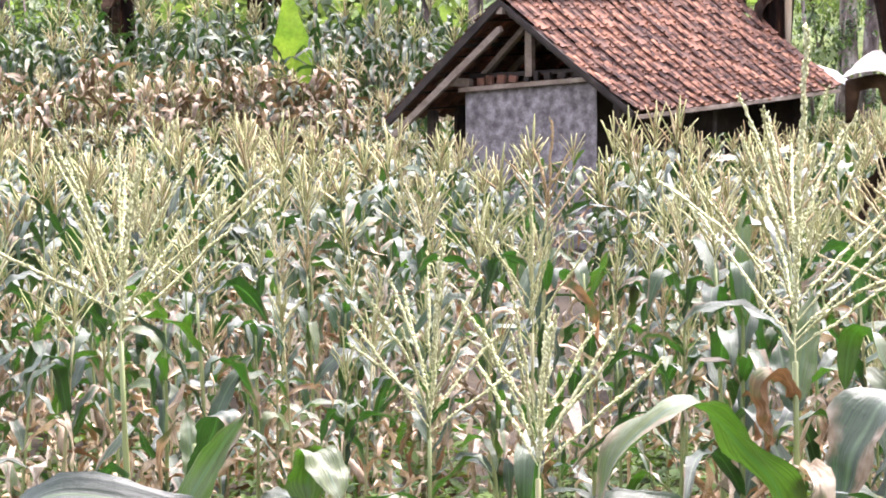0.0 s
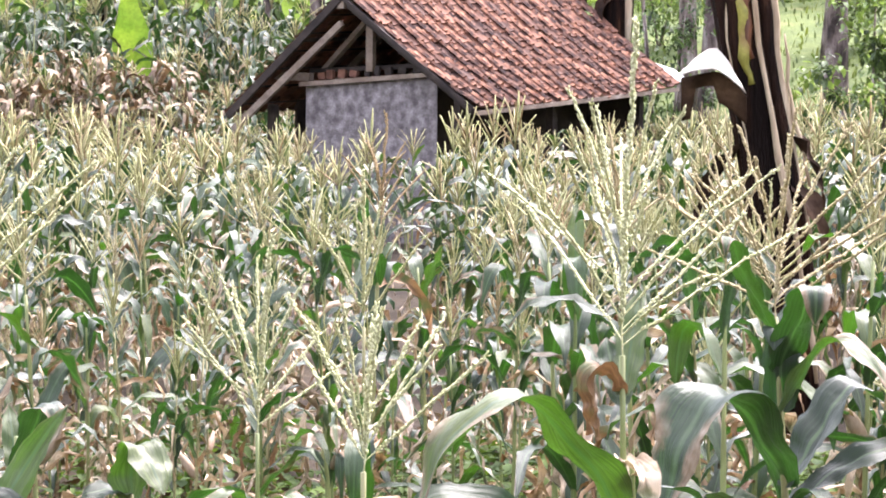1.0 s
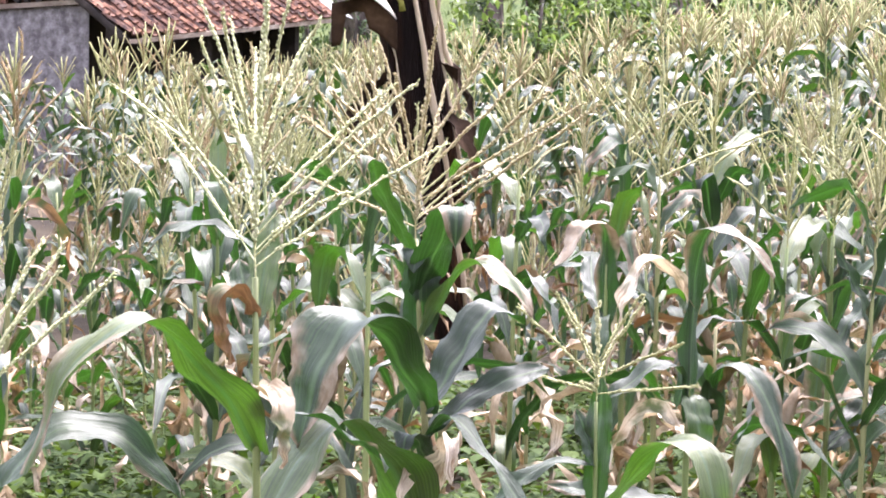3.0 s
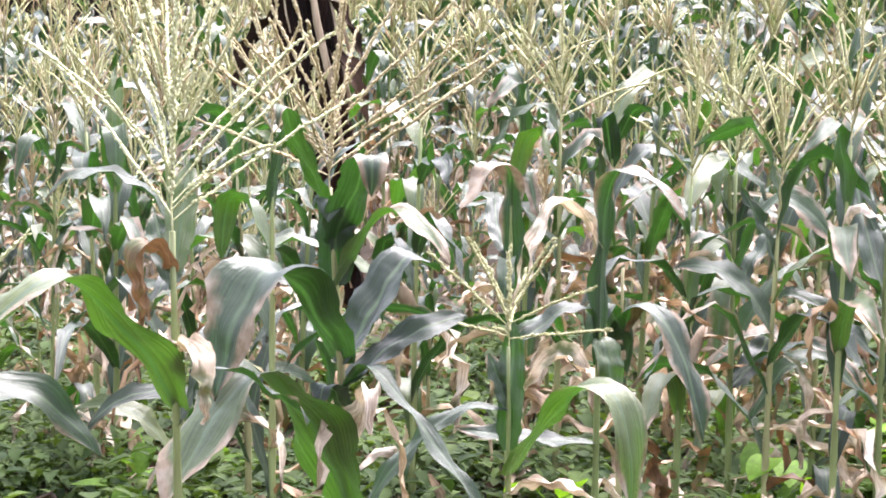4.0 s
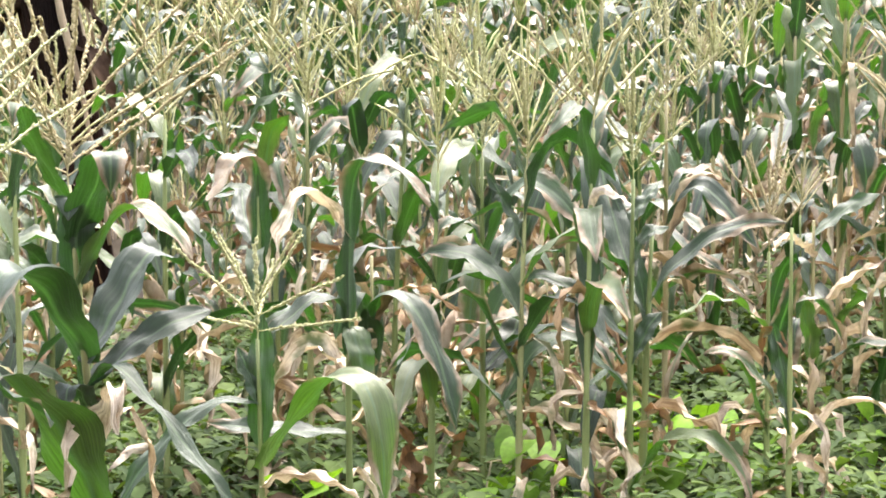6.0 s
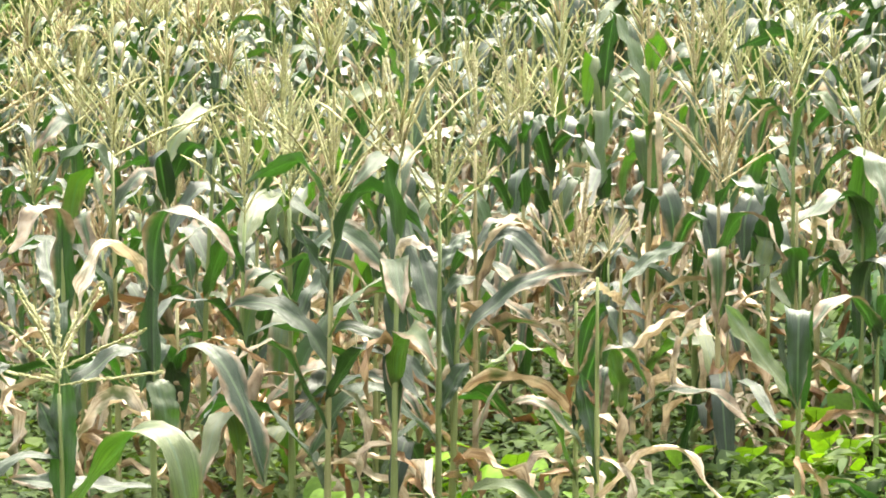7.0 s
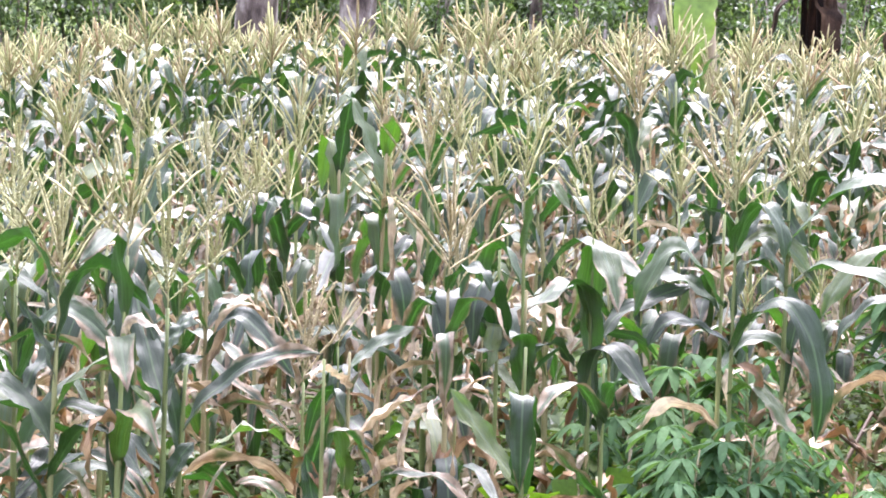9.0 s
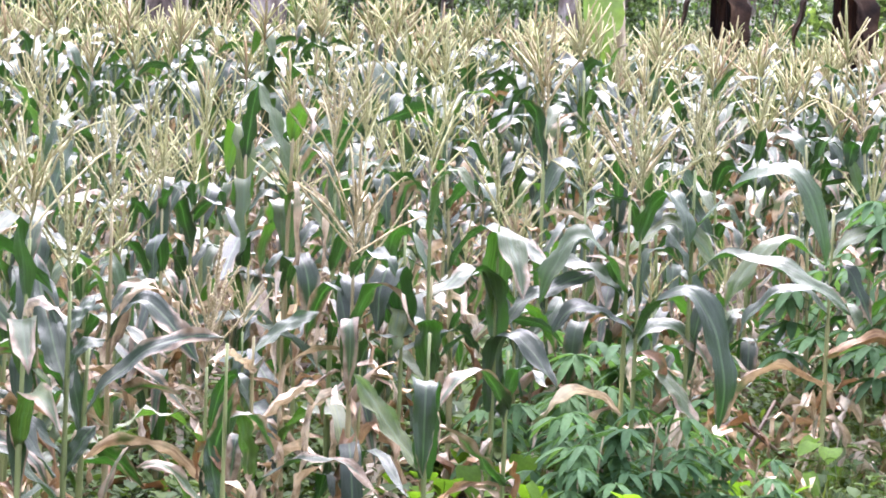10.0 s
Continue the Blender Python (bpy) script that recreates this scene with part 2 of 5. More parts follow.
TILE = plain("clay_tile", [(0.36, (0.04, 0.026, 0.024)), (0.46, (0.15, 0.072, 0.05)), (0.58, (0.27, 0.135, 0.088)), (0.72, (0.40, 0.25, 0.18))], 5.0, 0.88, 0.7, 0.012, None, 40, (False, ((0.4, 0.4, 0.45), (1.35, 1.25, 1.15))))
TILE_UNDER = plain("clay_tile_underside", [(0.25, (0.09, 0.045, 0.035)), (0.5, (0.2, 0.09, 0.06)), (0.75, (0.3, 0.15, 0.1))], 6.0, 0.9, 0.5, 0.01, None, 60, (True, ((0.6, 0.6, 0.6), (1.2, 1.2, 1.2))))
TIMBER = plain("weathered_timber", [(0.3, (0.17, 0.12, 0.09)), (0.6, (0.32, 0.25, 0.2)), (0.8, (0.44, 0.37, 0.31))], 5.0, 0.85, 0.5, 0.01, (0.3, 1, 1), 40)
# dark timber of the frame; its near-black also paints the shade inside the hut
TIMBER_DARK_SHADE = plain("dark_timber_and_shade", [(0.3, (0.02, 0.014, 0.012)), (0.6, (0.05, 0.036, 0.03)), (0.8, (0.10, 0.075, 0.06))], 5.0, 0.85, 0.5, 0.01, (0.3, 1, 1), 40)
PLASTER = plain("grey_cement_plaster", [(0.32, (0.11, 0.095, 0.098)), (0.5, (0.21, 0.185, 0.19)), (0.66, (0.34, 0.31, 0.315))], 9.0, 0.9, 0.6, 0.015, None, 38)
SHEET = plain("weathered_metal_sheet", [(0.3, (0.35, 0.35, 0.36)), (0.6, (0.6, 0.6, 0.6)), (0.8, (0.72, 0.72, 0.71))], 5.0, 0.5, 0.3, 0.005)


# ---------------------------------------------------------------- mesh helpers
def mesh_of(name, verts, faces, mats, uvs=None, slots=None, smooth=True):
    me = bpy.data.meshes.new(name)
    me.from_pydata([tuple(v) for v in verts], [], [tuple(f) for f in faces])
    for m in mats if isinstance(mats, (list, tuple)) else [mats]:
        me.materials.append(m)
    if uvs is not None:
        layer = me.uv_layers.new(name="uv")
        loops = np.empty(len(me.loops), dtype=np.int32)
        me.loops.foreach_get("vertex_index", loops)
        layer.data.foreach_set("uv", np.asarray(uvs, float)[loops].ravel())
    if slots is not None:
        me.polygons.foreach_set("material_index", np.asarray(slots, dtype=np.int32))
    if smooth:
        me.polygons.foreach_set("use_smooth", [True] * len(me.polygons))
    me.update()
    return me


def put(name, mesh, parent=None, m=None, label="", kind=""):
    ob = new(name, mesh)
    if parent is not None:
        ob.parent = parent
    if m is not None:
        ob.matrix_basis = m
    return tagged(ob, label=label, kind=kind)


class Heap:
    """Collects many small pieces into one mesh."""

    def __init__(self):
        self.v, self.f, self.u, self.s, self.n = [], [], [], [], 0

    def add(self, verts, faces, uvs=None, slot=0):
        verts = np.asarray(verts, float)
        self.v.append(verts)
        self.f.extend([tuple(i + self.n for i in f) for f in faces])
        self.u.append(np.zeros((len(verts), 2)) if uvs is None else np.asarray(uvs, float))
        self.s.extend([slot] * len(faces))
        self.n += len(verts)

    def mesh(self, name, mats, smooth=True):
        return mesh_of(name, np.concatenate(self.v), self.f, mats, np.concatenate(self.u), self.s, smooth)


def spun(verts, heading, at=(0, 0, 0), scale=1.0):
    c, s = math.cos(heading), math.sin(heading)
    v = np.asarray(verts, float) * scale
    return np.stack([c * v[:, 0] - s * v[:, 1] + at[0], s * v[:, 0] + c * v[:, 1] + at[1], v[:, 2] + at[2]], 1)


def tube(points, radii, sides=6, cap=True):
    pts = [Vector(p) for p in points]
    verts, faces = [], []
    for i, p in enumerate(pts):
        d = (pts[min(i + 1, len(pts) - 1)] - pts[max(i - 1, 0)]).normalized()
        a = d.orthogonal().normalized() if abs(d.z) < 0.9 else (Vector((1, 0, 0)) - d * d.x).normalized()
        b = d.cross(a)
        for k in range(sides):
            t = 2 * math.pi * k / sides
            verts.append(p + (math.cos(t) * a + math.sin(t) * b) * float(radii[i]))
    for i in range(len(pts) - 1):
        for k in range(sides):
            k2 = (k + 1) % sides
            faces.append((i * sides + k, i * sides + k2, (i + 1) * sides + k2, (i + 1) * sides + k))
    if cap:
        faces.append(tuple(range((len(pts) - 1) * sides, len(pts) * sides)))
        faces.append(tuple(reversed(range(sides))))
    return np.array(verts), faces


def blade(length, width, rise=65, bend=120, kink=None, twist=0.0, ripple=0.012, power=1.4, fold=0.35, n=12, across=4, seed=0, sway=0.0, root=0.3, broad=0.0, sharp=None):
    """A maize blade that leaves the stalk along +x: rise is the first slope in degrees, bend how far it curves over,
    kink=(where, degrees) a sharp fold, twist the turn of the blade about its rib, sway a sideways curl."""
    r = random.Random(seed)
    x = y = z = 0.0
    head = 0.0
    sharp = sharp or r.choice((14, 22, 40))
    verts, uvs, faces = [], [], []
    ph1, ph2 = r.uniform(0, 6), r.uniform(0, 6)
    for i in range(n + 1):
        s = i / n
        a = rise - bend * s ** power
        if kink:
            a -= kink[1] / (1 + math.exp(-(s - kink[0]) * sharp))
        a = radians(max(a, -100))
        head = radians(sway * s)
        d = Vector((math.cos(a) * math.cos(head), math.cos(a) * math.sin(head), math.sin(a)))
        if i:
            x, y, z = x + d.x * length / n, y + d.y * length / n, z + d.z * length / n
        side = Vector((-math.sin(head), math.cos(head), 0))
        up = d.cross(side)
        if up.z < 0 and abs(a) < 1.5:
            up = -up
        tw = radians(twist * s)
        side, up = side * math.cos(tw) + up * math.sin(tw), up * math.cos(tw) - side * math.sin(tw)
        w = width * (root + (1 - root) * min(1.0, s / (0.28 - 0.12 * broad)) ** 0.7) * max(0.0, 1 - max(0.0, (s - 0.35 - 0.2 * broad) / (0.65 - 0.2 * broad)) ** (1.9 + broad)) + 0.002
        w *= 1 + (0.5 if fold > 0.5 else 0.16) * noise.noise((s * 7, ph1 * 9, ph2))
        for k in range(across + 1):
            q = 2 * k / across - 1
            wave = ripple * q * abs(q) * math.sin(s * 21 + ph1 + (2.2 if q > 0 else 0)) * min(1, s * 4)
            p = Vector((x, y, z)) + side * (q * w / 2) + up * (abs(q) ** 1.3 * fold * w / 2 + wave)
            if fold > 0.5:
                p = p + up * 0.016 * noise.noise((s * 11 + ph1 * 5, q * 1.4, ph2)) + side * 0.012 * noise.noise((s * 8, q, ph1 * 7))
            else:
                rag = 0.10 * w * noise.noise((s * 26 + ph2 * 3, 4.0 + q, ph1)) if abs(q) > 0.9 else 0.0
                p = p + up * 0.15 * w * noise.noise((s * 6 + ph1 * 5, q * 1.7, ph2)) + side * q * rag
            verts.append(p)
            uvs.append((0.5 + 0.5 * q, s))
    m = across + 1
    for i in range(n):
        for k in range(across):
            faces.append((i * m + k, i * m + k + 1, (i + 1) * m + k + 1, (i + 1) * m + k))
    return np.array(verts), faces, np.array(uvs)


def spikelet(p, d, size, r, faces8):
    """One scale-like spikelet at p, leaning off the branch direction d."""
    o = d.orthogonal().normalized()
    o.rotate(Matrix.Rotation(r.uniform(0, 6.28), 3, d))
    t = (d * 0.9 + o * 0.42).normalized()
    s = t.cross(d).normalized() * size * 0.24
    w = t.cross(s).normalized() * size * 0.2
    mid = p + t * size * 0.5 + o * size * 0.08
    if faces8:
        return np.array([p, mid + s, mid + w, mid - s, mid - w, p + t * size]), [(0, 1, 2), (0, 2, 3), (0, 3, 4), (0, 4, 1), (5, 2, 1), (5, 3, 2), (5, 4, 3), (5, 1, 4)]
    return np.array([p, mid + s, mid - s, p + t * size]), [(0, 1, 3), (0, 3, 2), (0, 2, 1)]


def tassel_shape(r, spike=0.34, branches=11, length=0.24, spread=42, segs=8, sides=4, thick=0.0045, droop=18, lean=4, scales=0, fine=True, stout=1.3):
    """Main spike and side branches, each set with spikelets; scales: spikelets on each branch (none: knobbly branches)."""
    out = []

    def branch(start, a, h, ln, segs, thick, droop, scales):
        pts, rad = [Vector(start)], [thick * 0.35]
        p = Vector(start)
        for i in range(1, segs + 1):
            s = i / segs
            el = radians(90 - a - droop * s * s)
            p = p + Vector((math.cos(el) * math.cos(h), math.cos(el) * math.sin(h), math.sin(el))) * ln / segs
            pts.append(p + Vector([r.uniform(-1, 1) * thick * 0.5 for _ in range(3)]))
            if scales:
                rad.append(thick * 0.7 * (0.5 if s < 0.12 else (1.15 if i % 2 else 0.8)) * (0.45 if i == segs else 1))
            else:
                rad.append(thick * (0.4 if s < 0.15 else (1.25 if i % 2 else 0.7)) * (0.45 if i == segs else 1))
        out.append(tube(pts, rad, 3 if scales else sides, not scales))
        for k in range(scales):
            s = 0.1 + 0.9 * (k + r.random()) / scales
            i = min(segs - 1, int(s * segs))
            d = (pts[i + 1] - pts[i]).normalized()
            out.append(spikelet(pts[i].lerp(pts[i + 1], s * segs - i), d, thick * r.uniform(1.8, 2.6), r, fine))

    branch((0, 0, 0), lean, r.uniform(0, 6.28), spike, int(segs * 1.5), thick * stout, r.uniform(0, 8), int(scales * 1.9 * spike / length))
    for b in range(branches):
        s = (b / branches) ** 1.1
        h = b * 2.4 + r.uniform(-0.5, 0.5)
        branch((0, 0, 0.02 + 0.15 * s * spike / 0.4), spread * (1 - 0.55 * s) * r.uniform(0.6, 1.25), h, length * r.uniform(0.8, 1.15) * (1.12 - 0.35 * s), segs, thick, droop * r.uniform(-0.3, 1.4), scales)
    return out


def joined(pieces):
    vs, fs, n = [], [], 0
    for v, f in pieces:
        vs.append(v)
        fs.extend(tuple(i + n for i in q) for q in f)
        n += len(v)
    return np.concatenate(vs), fs


# ---------------------------------------------------------------- ground
def smooth(a, b, x):
    t = min(1.0, max(0.0, (x - a) / (b - a)))
    return t * t * (3 - 2 * t)


def ground_z(x, y):
    d = math.hypot(x, y)
    side = smooth(0.34, 0.14, x / max(y, 0.1)) if y > 0 else 1.0
    z = -0.42 * smooth(5, 23, d) * side
    # bank up to the terrace beyond the hut
    z += 0.62 * smooth(32.2, 34.5, d) * smooth(1.6, -0.4, x)
    # the field lies a little higher to the right
    z += 0.24 * smooth(9, 17, d) * smooth(0.28, 0.5, x / max(y, 0.1)) if y > 0 else 0.0
    # hillside beyond the field, steepest behind the hut
    lie = x / max(y, 0.1) if y > 0 else 1.0
    steep = 0.07 + 0.12 * smooth(0.0, 0.06, lie) * smooth(0.46, 0.34, lie)
    z += steep * min(17.0, max(0.0, d - 35)) + 0.03 * max(0.0, d - 52) - 0.03 * max(0.0, d - 160)
    return z + 0.03 * noise.noise((x * 0.6, y * 0.6, 0)) + 0.015 * noise.noise((x * 2.1, y * 2.1, 3))


def build_ground():
    radii = [0.0] + [0.6 * 1.075 ** i for i in range(118)]
    spokes = 120
    verts, faces = [(0, 0, ground_z(0, 0))], []
    for rr in radii[1:]:
        for k in range(spokes):
            t = 2 * math.pi * k / spokes
            x, y = rr * math.cos(t), rr * math.sin(t)
            verts.append((x, y, ground_z(x, y)))
    for k in range(spokes):
        faces.append((0, 1 + k, 1 + (k + 1) % spokes))
    for i in range(len(radii) - 2):
        a, b = 1 + i * spokes, 1 + (i + 1) * spokes
        for k in range(spokes):
            faces.append((a + k, b + k, b + (k + 1) % spokes, a + (k + 1) % spokes))
    me = mesh_of("ground", verts, faces, GROUND)
    tagged(put("ground", me), "brown field soil rising to a grassy slope behind the maize", "ground", kind="structure")


def ground_material():
    k = Mat("field_soil_and_grass", 0.95, 0.2)
    n = k.noise(1.1, 6.0)
    soil = k.ramp(n, [(0.3, (0.02, 0.014, 0.009)), (0.55, (0.045, 0.032, 0.02)), (0.8, (0.085, 0.065, 0.042))])
    grass = k.ramp(n, [(0.3, (0.07, 0.10, 0.035)), (0.6, (0.12, 0.155, 0.05)), (0.8, (0.20, 0.19, 0.085))])
    geo = k.node("ShaderNodeNewGeometry").outputs["Position"]
    ln = k.node("ShaderNodeVectorMath")
    ln.operation = "LENGTH"
    k.l.new(geo, ln.inputs[0])
    far = k.math("ADD", ln.outputs["Value"], k.math("MULTIPLY", k.noise(0.4, 3.0), 6.0))
    f = k.noise(14.0, 5.0)
    c = k.mix(k.grey(far, 36.0, 40.0), soil, grass)
    c = k.mix(k.grey(f, 0.3, 0.7), c, k.mix(1.0, c, (0.6, 0.6, 0.58), "MULTIPLY"))
    return k.colour(c).bump(f, 0.8, 0.05).m


GROUND = ground_material()
build_ground()


# ---------------------------------------------------------------- maize
def random_leaves(r, height, count, low=0.25, n=10, across=4, dry=0.3, heading=None, shreds=5):
    """(height on the stalk, heading, blade, how worn) for the leaves of one plant, two-ranked with some scatter."""
    out = []
    h0 = r.uniform(0, 6.28) if heading is None else heading
    for i in range(count):
        s = i / max(1, count - 1)
        z = height * (low + (0.95 - low) * s)
        h = h0 + math.pi * (i % 2) + r.uniform(-0.6, 0.6)
        worn = 2 if r.random() < dry * (1.35 - 1.5 * s) else (1 if r.random() < 0.35 else 0)
        ln = r.uniform(0.46, 0.76) * (1 - 0.42 * s ** 2) * (0.75 if worn == 2 else 1)
        wd = r.uniform(0.044, 0.078) * (0.42 if worn == 2 else 1)
        kind = r.random()
        kink = None
        rise, bend = r.uniform(52, 80), r.uniform(90, 150)
        if worn == 2:
            rise, bend, kink = r.uniform(10, 55), r.uniform(60, 110), (r.uniform(0.1, 0.4), r.uniform(30, 80))
        elif kind < 0.62:
            # folded sharply over, the outer half hanging
            rise, kink, bend = r.uniform(60, 86), (r.uniform(0.32, 0.66), r.uniform(85, 145)), r.uniform(4, 35)
        elif kind < 0.72:
            # stiff and upright
            rise, bend, ln, wd = r.uniform(68, 84), r.uniform(15, 50), ln * 0.75, wd * 0.75
        out.append((z, h, blade(ln, wd, rise, bend, kink, r.uniform(-70, 70) if worn < 2 else r.uniform(-180, 180),
                                0.014 if worn < 2 else 0.035, n=n, across=across, seed=r.random(), sway=r.uniform(-30, 30),
                                fold=0.22 if worn < 2 else 1.1, broad=0.6 if worn < 2 else 0.0), worn))
    # thin dry shreds hanging from the stalk
    for i in range(shreds):
        z = height * r.uniform(0.12, 0.85)
        out.append((z, r.uniform(0, 6.28), blade(r.uniform(0.2, 0.46), r.uniform(0.014, 0.036), r.uniform(0, 70), r.uniform(60, 130), (r.uniform(0.1, 0.6), r.uniform(20, 90)),
                                                 r.uniform(-260, 260), 0.012, n=max(6, n - 3), across=2, seed=r.random(), sway=r.uniform(-60, 60), fold=0.8), 2))
    return out


def stalk_shape(r, height, thick=0.012, sides=7, lean=0.04, segs=9):
    pts, rad = [], []
    lx, ly = r.uniform(-lean, lean) * height, r.uniform(-lean, lean) * height
    for i in range(segs + 1):
        s = i / segs
        pts.append((lx * s * s, ly * s * s, height * s))
        rad.append(thick * (1 - 0.62 * s) * (1.22 if i % 2 else 0.95))
    return pts, rad


LEAF_MATS = (LEAF, LEAF_WORN, LEAF_DRY)


def maize_plant(r, height, leaves, tassel, at, label, thick=0.012, group="maize plants in the field", lean=None, turn=0.0, tassel_mat=None, ears=0):
    """One plant as a thing: stalk, each leaf, tassel."""
    top = new("maize_plant")
    tagged(top, label, "maize plant", group)
    pts, rad = stalk_shape(r, height, thick)
    if lean is not None:
        pts = [(lean[0] * (i / 9) ** 1.3, lean[1] * (i / 9) ** 1.3, p[2]) for i, p in enumerate(pts)]
    put("stalk", mesh_of("stalk", *tube(pts, rad, 8), STALK), top)

    def on_stalk(z):
        i = min(8, int(z / height * 9))
        f = z / height * 9 - i
        return Vector(pts[i]).lerp(Vector(pts[i + 1]), f)

    for z, h, (v, f, u), worn in leaves:
        put("leaf", mesh_of("leaf", spun(v, h, on_stalk(z)), f, LEAF_MATS[worn], u), top,
            label=("green arching leaf", "green leaf with scorched edges", "dry tan leaf")[worn])
    for k in range(ears):
        z = height * r.uniform(0.42, 0.6)
        h, tilt = r.uniform(0, 6.28), r.uniform(0.35, 0.9)
        a = on_stalk(z)
        d = Vector((math.cos(h) * math.sin(tilt), math.sin(h) * math.sin(tilt), math.cos(tilt)))
        ln = r.uniform(0.14, 0.19)
        prof = [(0.0, 0.009), (0.15, 0.02), (0.4, 0.025), (0.65, 0.022), (0.85, 0.014), (1.0, 0.005)]
        pieces = [tube([a + d * ln * q for q, _ in prof], [w for _, w in prof], 8)]
        for q in range(4):
            v, f, _ = blade(r.uniform(0.07, 0.13), 0.03, 70 - 50 * tilt + r.uniform(-20, 20), r.uniform(30, 90), None, r.uniform(-40, 40), 0.004, n=5, across=2, seed=r.random())
            pieces.append((spun(v, h + r.uniform(-0.9, 0.9), a + d * ln * r.uniform(0.5, 0.95)), f))
        put("ear", mesh_of("ear", *joined(pieces), HUSK), top, label="ear in a papery dry husk")
    if tassel:
        v, f = joined(tassel)
        put("tassel", mesh_of("tassel", v + np.array(pts[-1]), f, tassel_mat or TASSEL), top, label="pale yellow-green branching tassel")
    top.matrix_basis = Matrix.Translation(at) @ Matrix.Rotation(turn, 4, "Z")
    return top


# hero list is filled further down; positions taken by them stay free in the random field
HEROES = []


def view_right(x, y):
    """Heading that runs to the right as one looks from the path towards a place."""
    return -math.atan2(x, y)


def hero(x, y, top, leaves, tassel=None, lean=(0, 0), thick=0.012, label="", extra=0, low=0.2, dry=0.5, seed=1, tassel_mat=None):
    """A plant of the front rows. leaves: (height, heading in degrees from the right, length, width, rise, bend, kink, twist, sway, worn)."""
    HEROES.append((x, y))
    r = random.Random(seed)
    turn = view_right(x, y)
    made = []
    for z, h, ln, wd, rise, bend, kink, twist, sway, worn in leaves:
        # a leaf seen edge-on leans its face towards the light; one that points at the path keeps its breadth
        c, q = math.cos(radians(h)), abs(math.sin(radians(h)))
        if worn < 2 and q < 0.5:
            twist += math.copysign(48, c)
        elif worn < 2:
            wd = wd / max(0.8, q)
        made.append((z, radians(h), blade(ln, wd, rise, bend, kink, twist, 0.018 * min(ln, 0.75), n=28, across=8, seed=seed + z, sway=sway, fold=0.7 if worn == 2 else 0.16, broad=0.0 if worn == 2 else 1.0, root=0.4, sharp=22), worn))
    if extra:
        made += random_leaves(r, top * 0.75, extra, low, 14, 4, dry)
    ts = tassel_shape(r, **{"segs": 9, "thick": 0.0050, "scales": 92, **tassel}) if tassel else None
    maize_plant(r, top, made, ts, (x, y, ground_z(x, y) - 0.02), label, thick, "maize plants in the front row", lean, turn, tassel_mat)


hero(0.717, 4.970, 1.30, [
    (0.96, 227, 0.76, 0.115, 56, 45, (0.56, 83), 5, -32, 0),
    (1.22, 74, 0.24, 0.055, 60, 1, (0.08, 2), -10, 3, 0),
    (1.20, 120, 0.16, 0.048, 52, 0, (0.22, 0), 0, -17, 0),
    (1.22, 222, 0.22, 0.053, 51, 56, (0.41, 124), 10, 0, 2),
    (1.09, 302, 0.21, 0.046, -8, 29, (0.43, 59), -5, 0, 2),
    (0.6, 20, 0.45, 0.05, 40, 110, None, 30, 20, 2),
    (0.5, 250, 0.5, 0.06, 30, 90, (0.2, 60), 90, 20, 2),
], dict(spike=0.66, stout=1.4, branches=19, length=0.42, spread=60, droop=10, lean=1), (-0.02, 0), 0.013,
     "tall maize plant with a wide pale yellow-green tassel", 2, seed=11, tassel_mat=TASSEL_PALE)
hero(1.182, 5.490, 1.32, [
    (1.11, 262, 0.26, 0.078, 86, 4, (0.78, 150), 5, -6, 0),
    (0.94, 223, 0.63, 0.136, 63, 42, (0.51, 101), -10, -4, 1),
    (0.61, 226, 0.82, 0.145, 62, 17, (0.55, 100), 0, -5, 1),
    (0.94, 37, 0.39, 0.087, 56, 9, (0.76, 84), 10, 1, 0),
    (0.89, 16, 0.32, 0.080, 39, 17, (0.67, 12), -5, -0, 0),
    (0.88, 311, 0.56, 0.032, 59, 8, (0.19, 96), 5, 9, 0),
    (1.28, 228, 0.39, 0.036, 48, 0, (0.90, 152), -10, 35, 0),
    (1.20, 301, 0.40, 0.070, 52, 14, (0.81, 155), 0, -24, 1),
    (1.10, 330, 0.41, 0.053, 66, 44, (0.58, 75), 10, -0, 1),
    (0.73, 296, 0.40, 0.059, 54, 41, (0.83, 146), -5, -32, 2),
    (0.83, 230, 0.15, 0.049, 62, 20, (0.65, 110), 5, 2, 0),
], dict(spike=0.40, branches=18, length=0.40, spread=62, droop=4, lean=6), (-0.075, 0), 0.014,
     "maize plant with broad folded grey-green leaves and tan tassel", 1, seed=12, tassel_mat=TASSEL_TAN)
hero(1.700, 6.140, 0.86, [
    (0.54, 319, 0.77, 0.081, 53, 38, (0.58, 106), 5, -11, 0),
    (0.60, 75, 0.32, 0.062, 85, 8, None, 0, 4, 0),
    (0.70, 190, 0.48, 0.053, 11, 33, (0.25, 41), 0, -1, 0),
    (0.70, 150, 0.15, 0.056, 71, 9, (0.41, 1), 10, 0, 0),
    (0.49, 351, 0.27, 0.042, 34, 60, (0.08, 18), -5, -0, 2),
], dict(spike=0.24, branches=11, length=0.25, spread=72, droop=4), (-0.01, 0), 0.010,
     "short maize plant with a long leaf folded over", 0, seed=13)
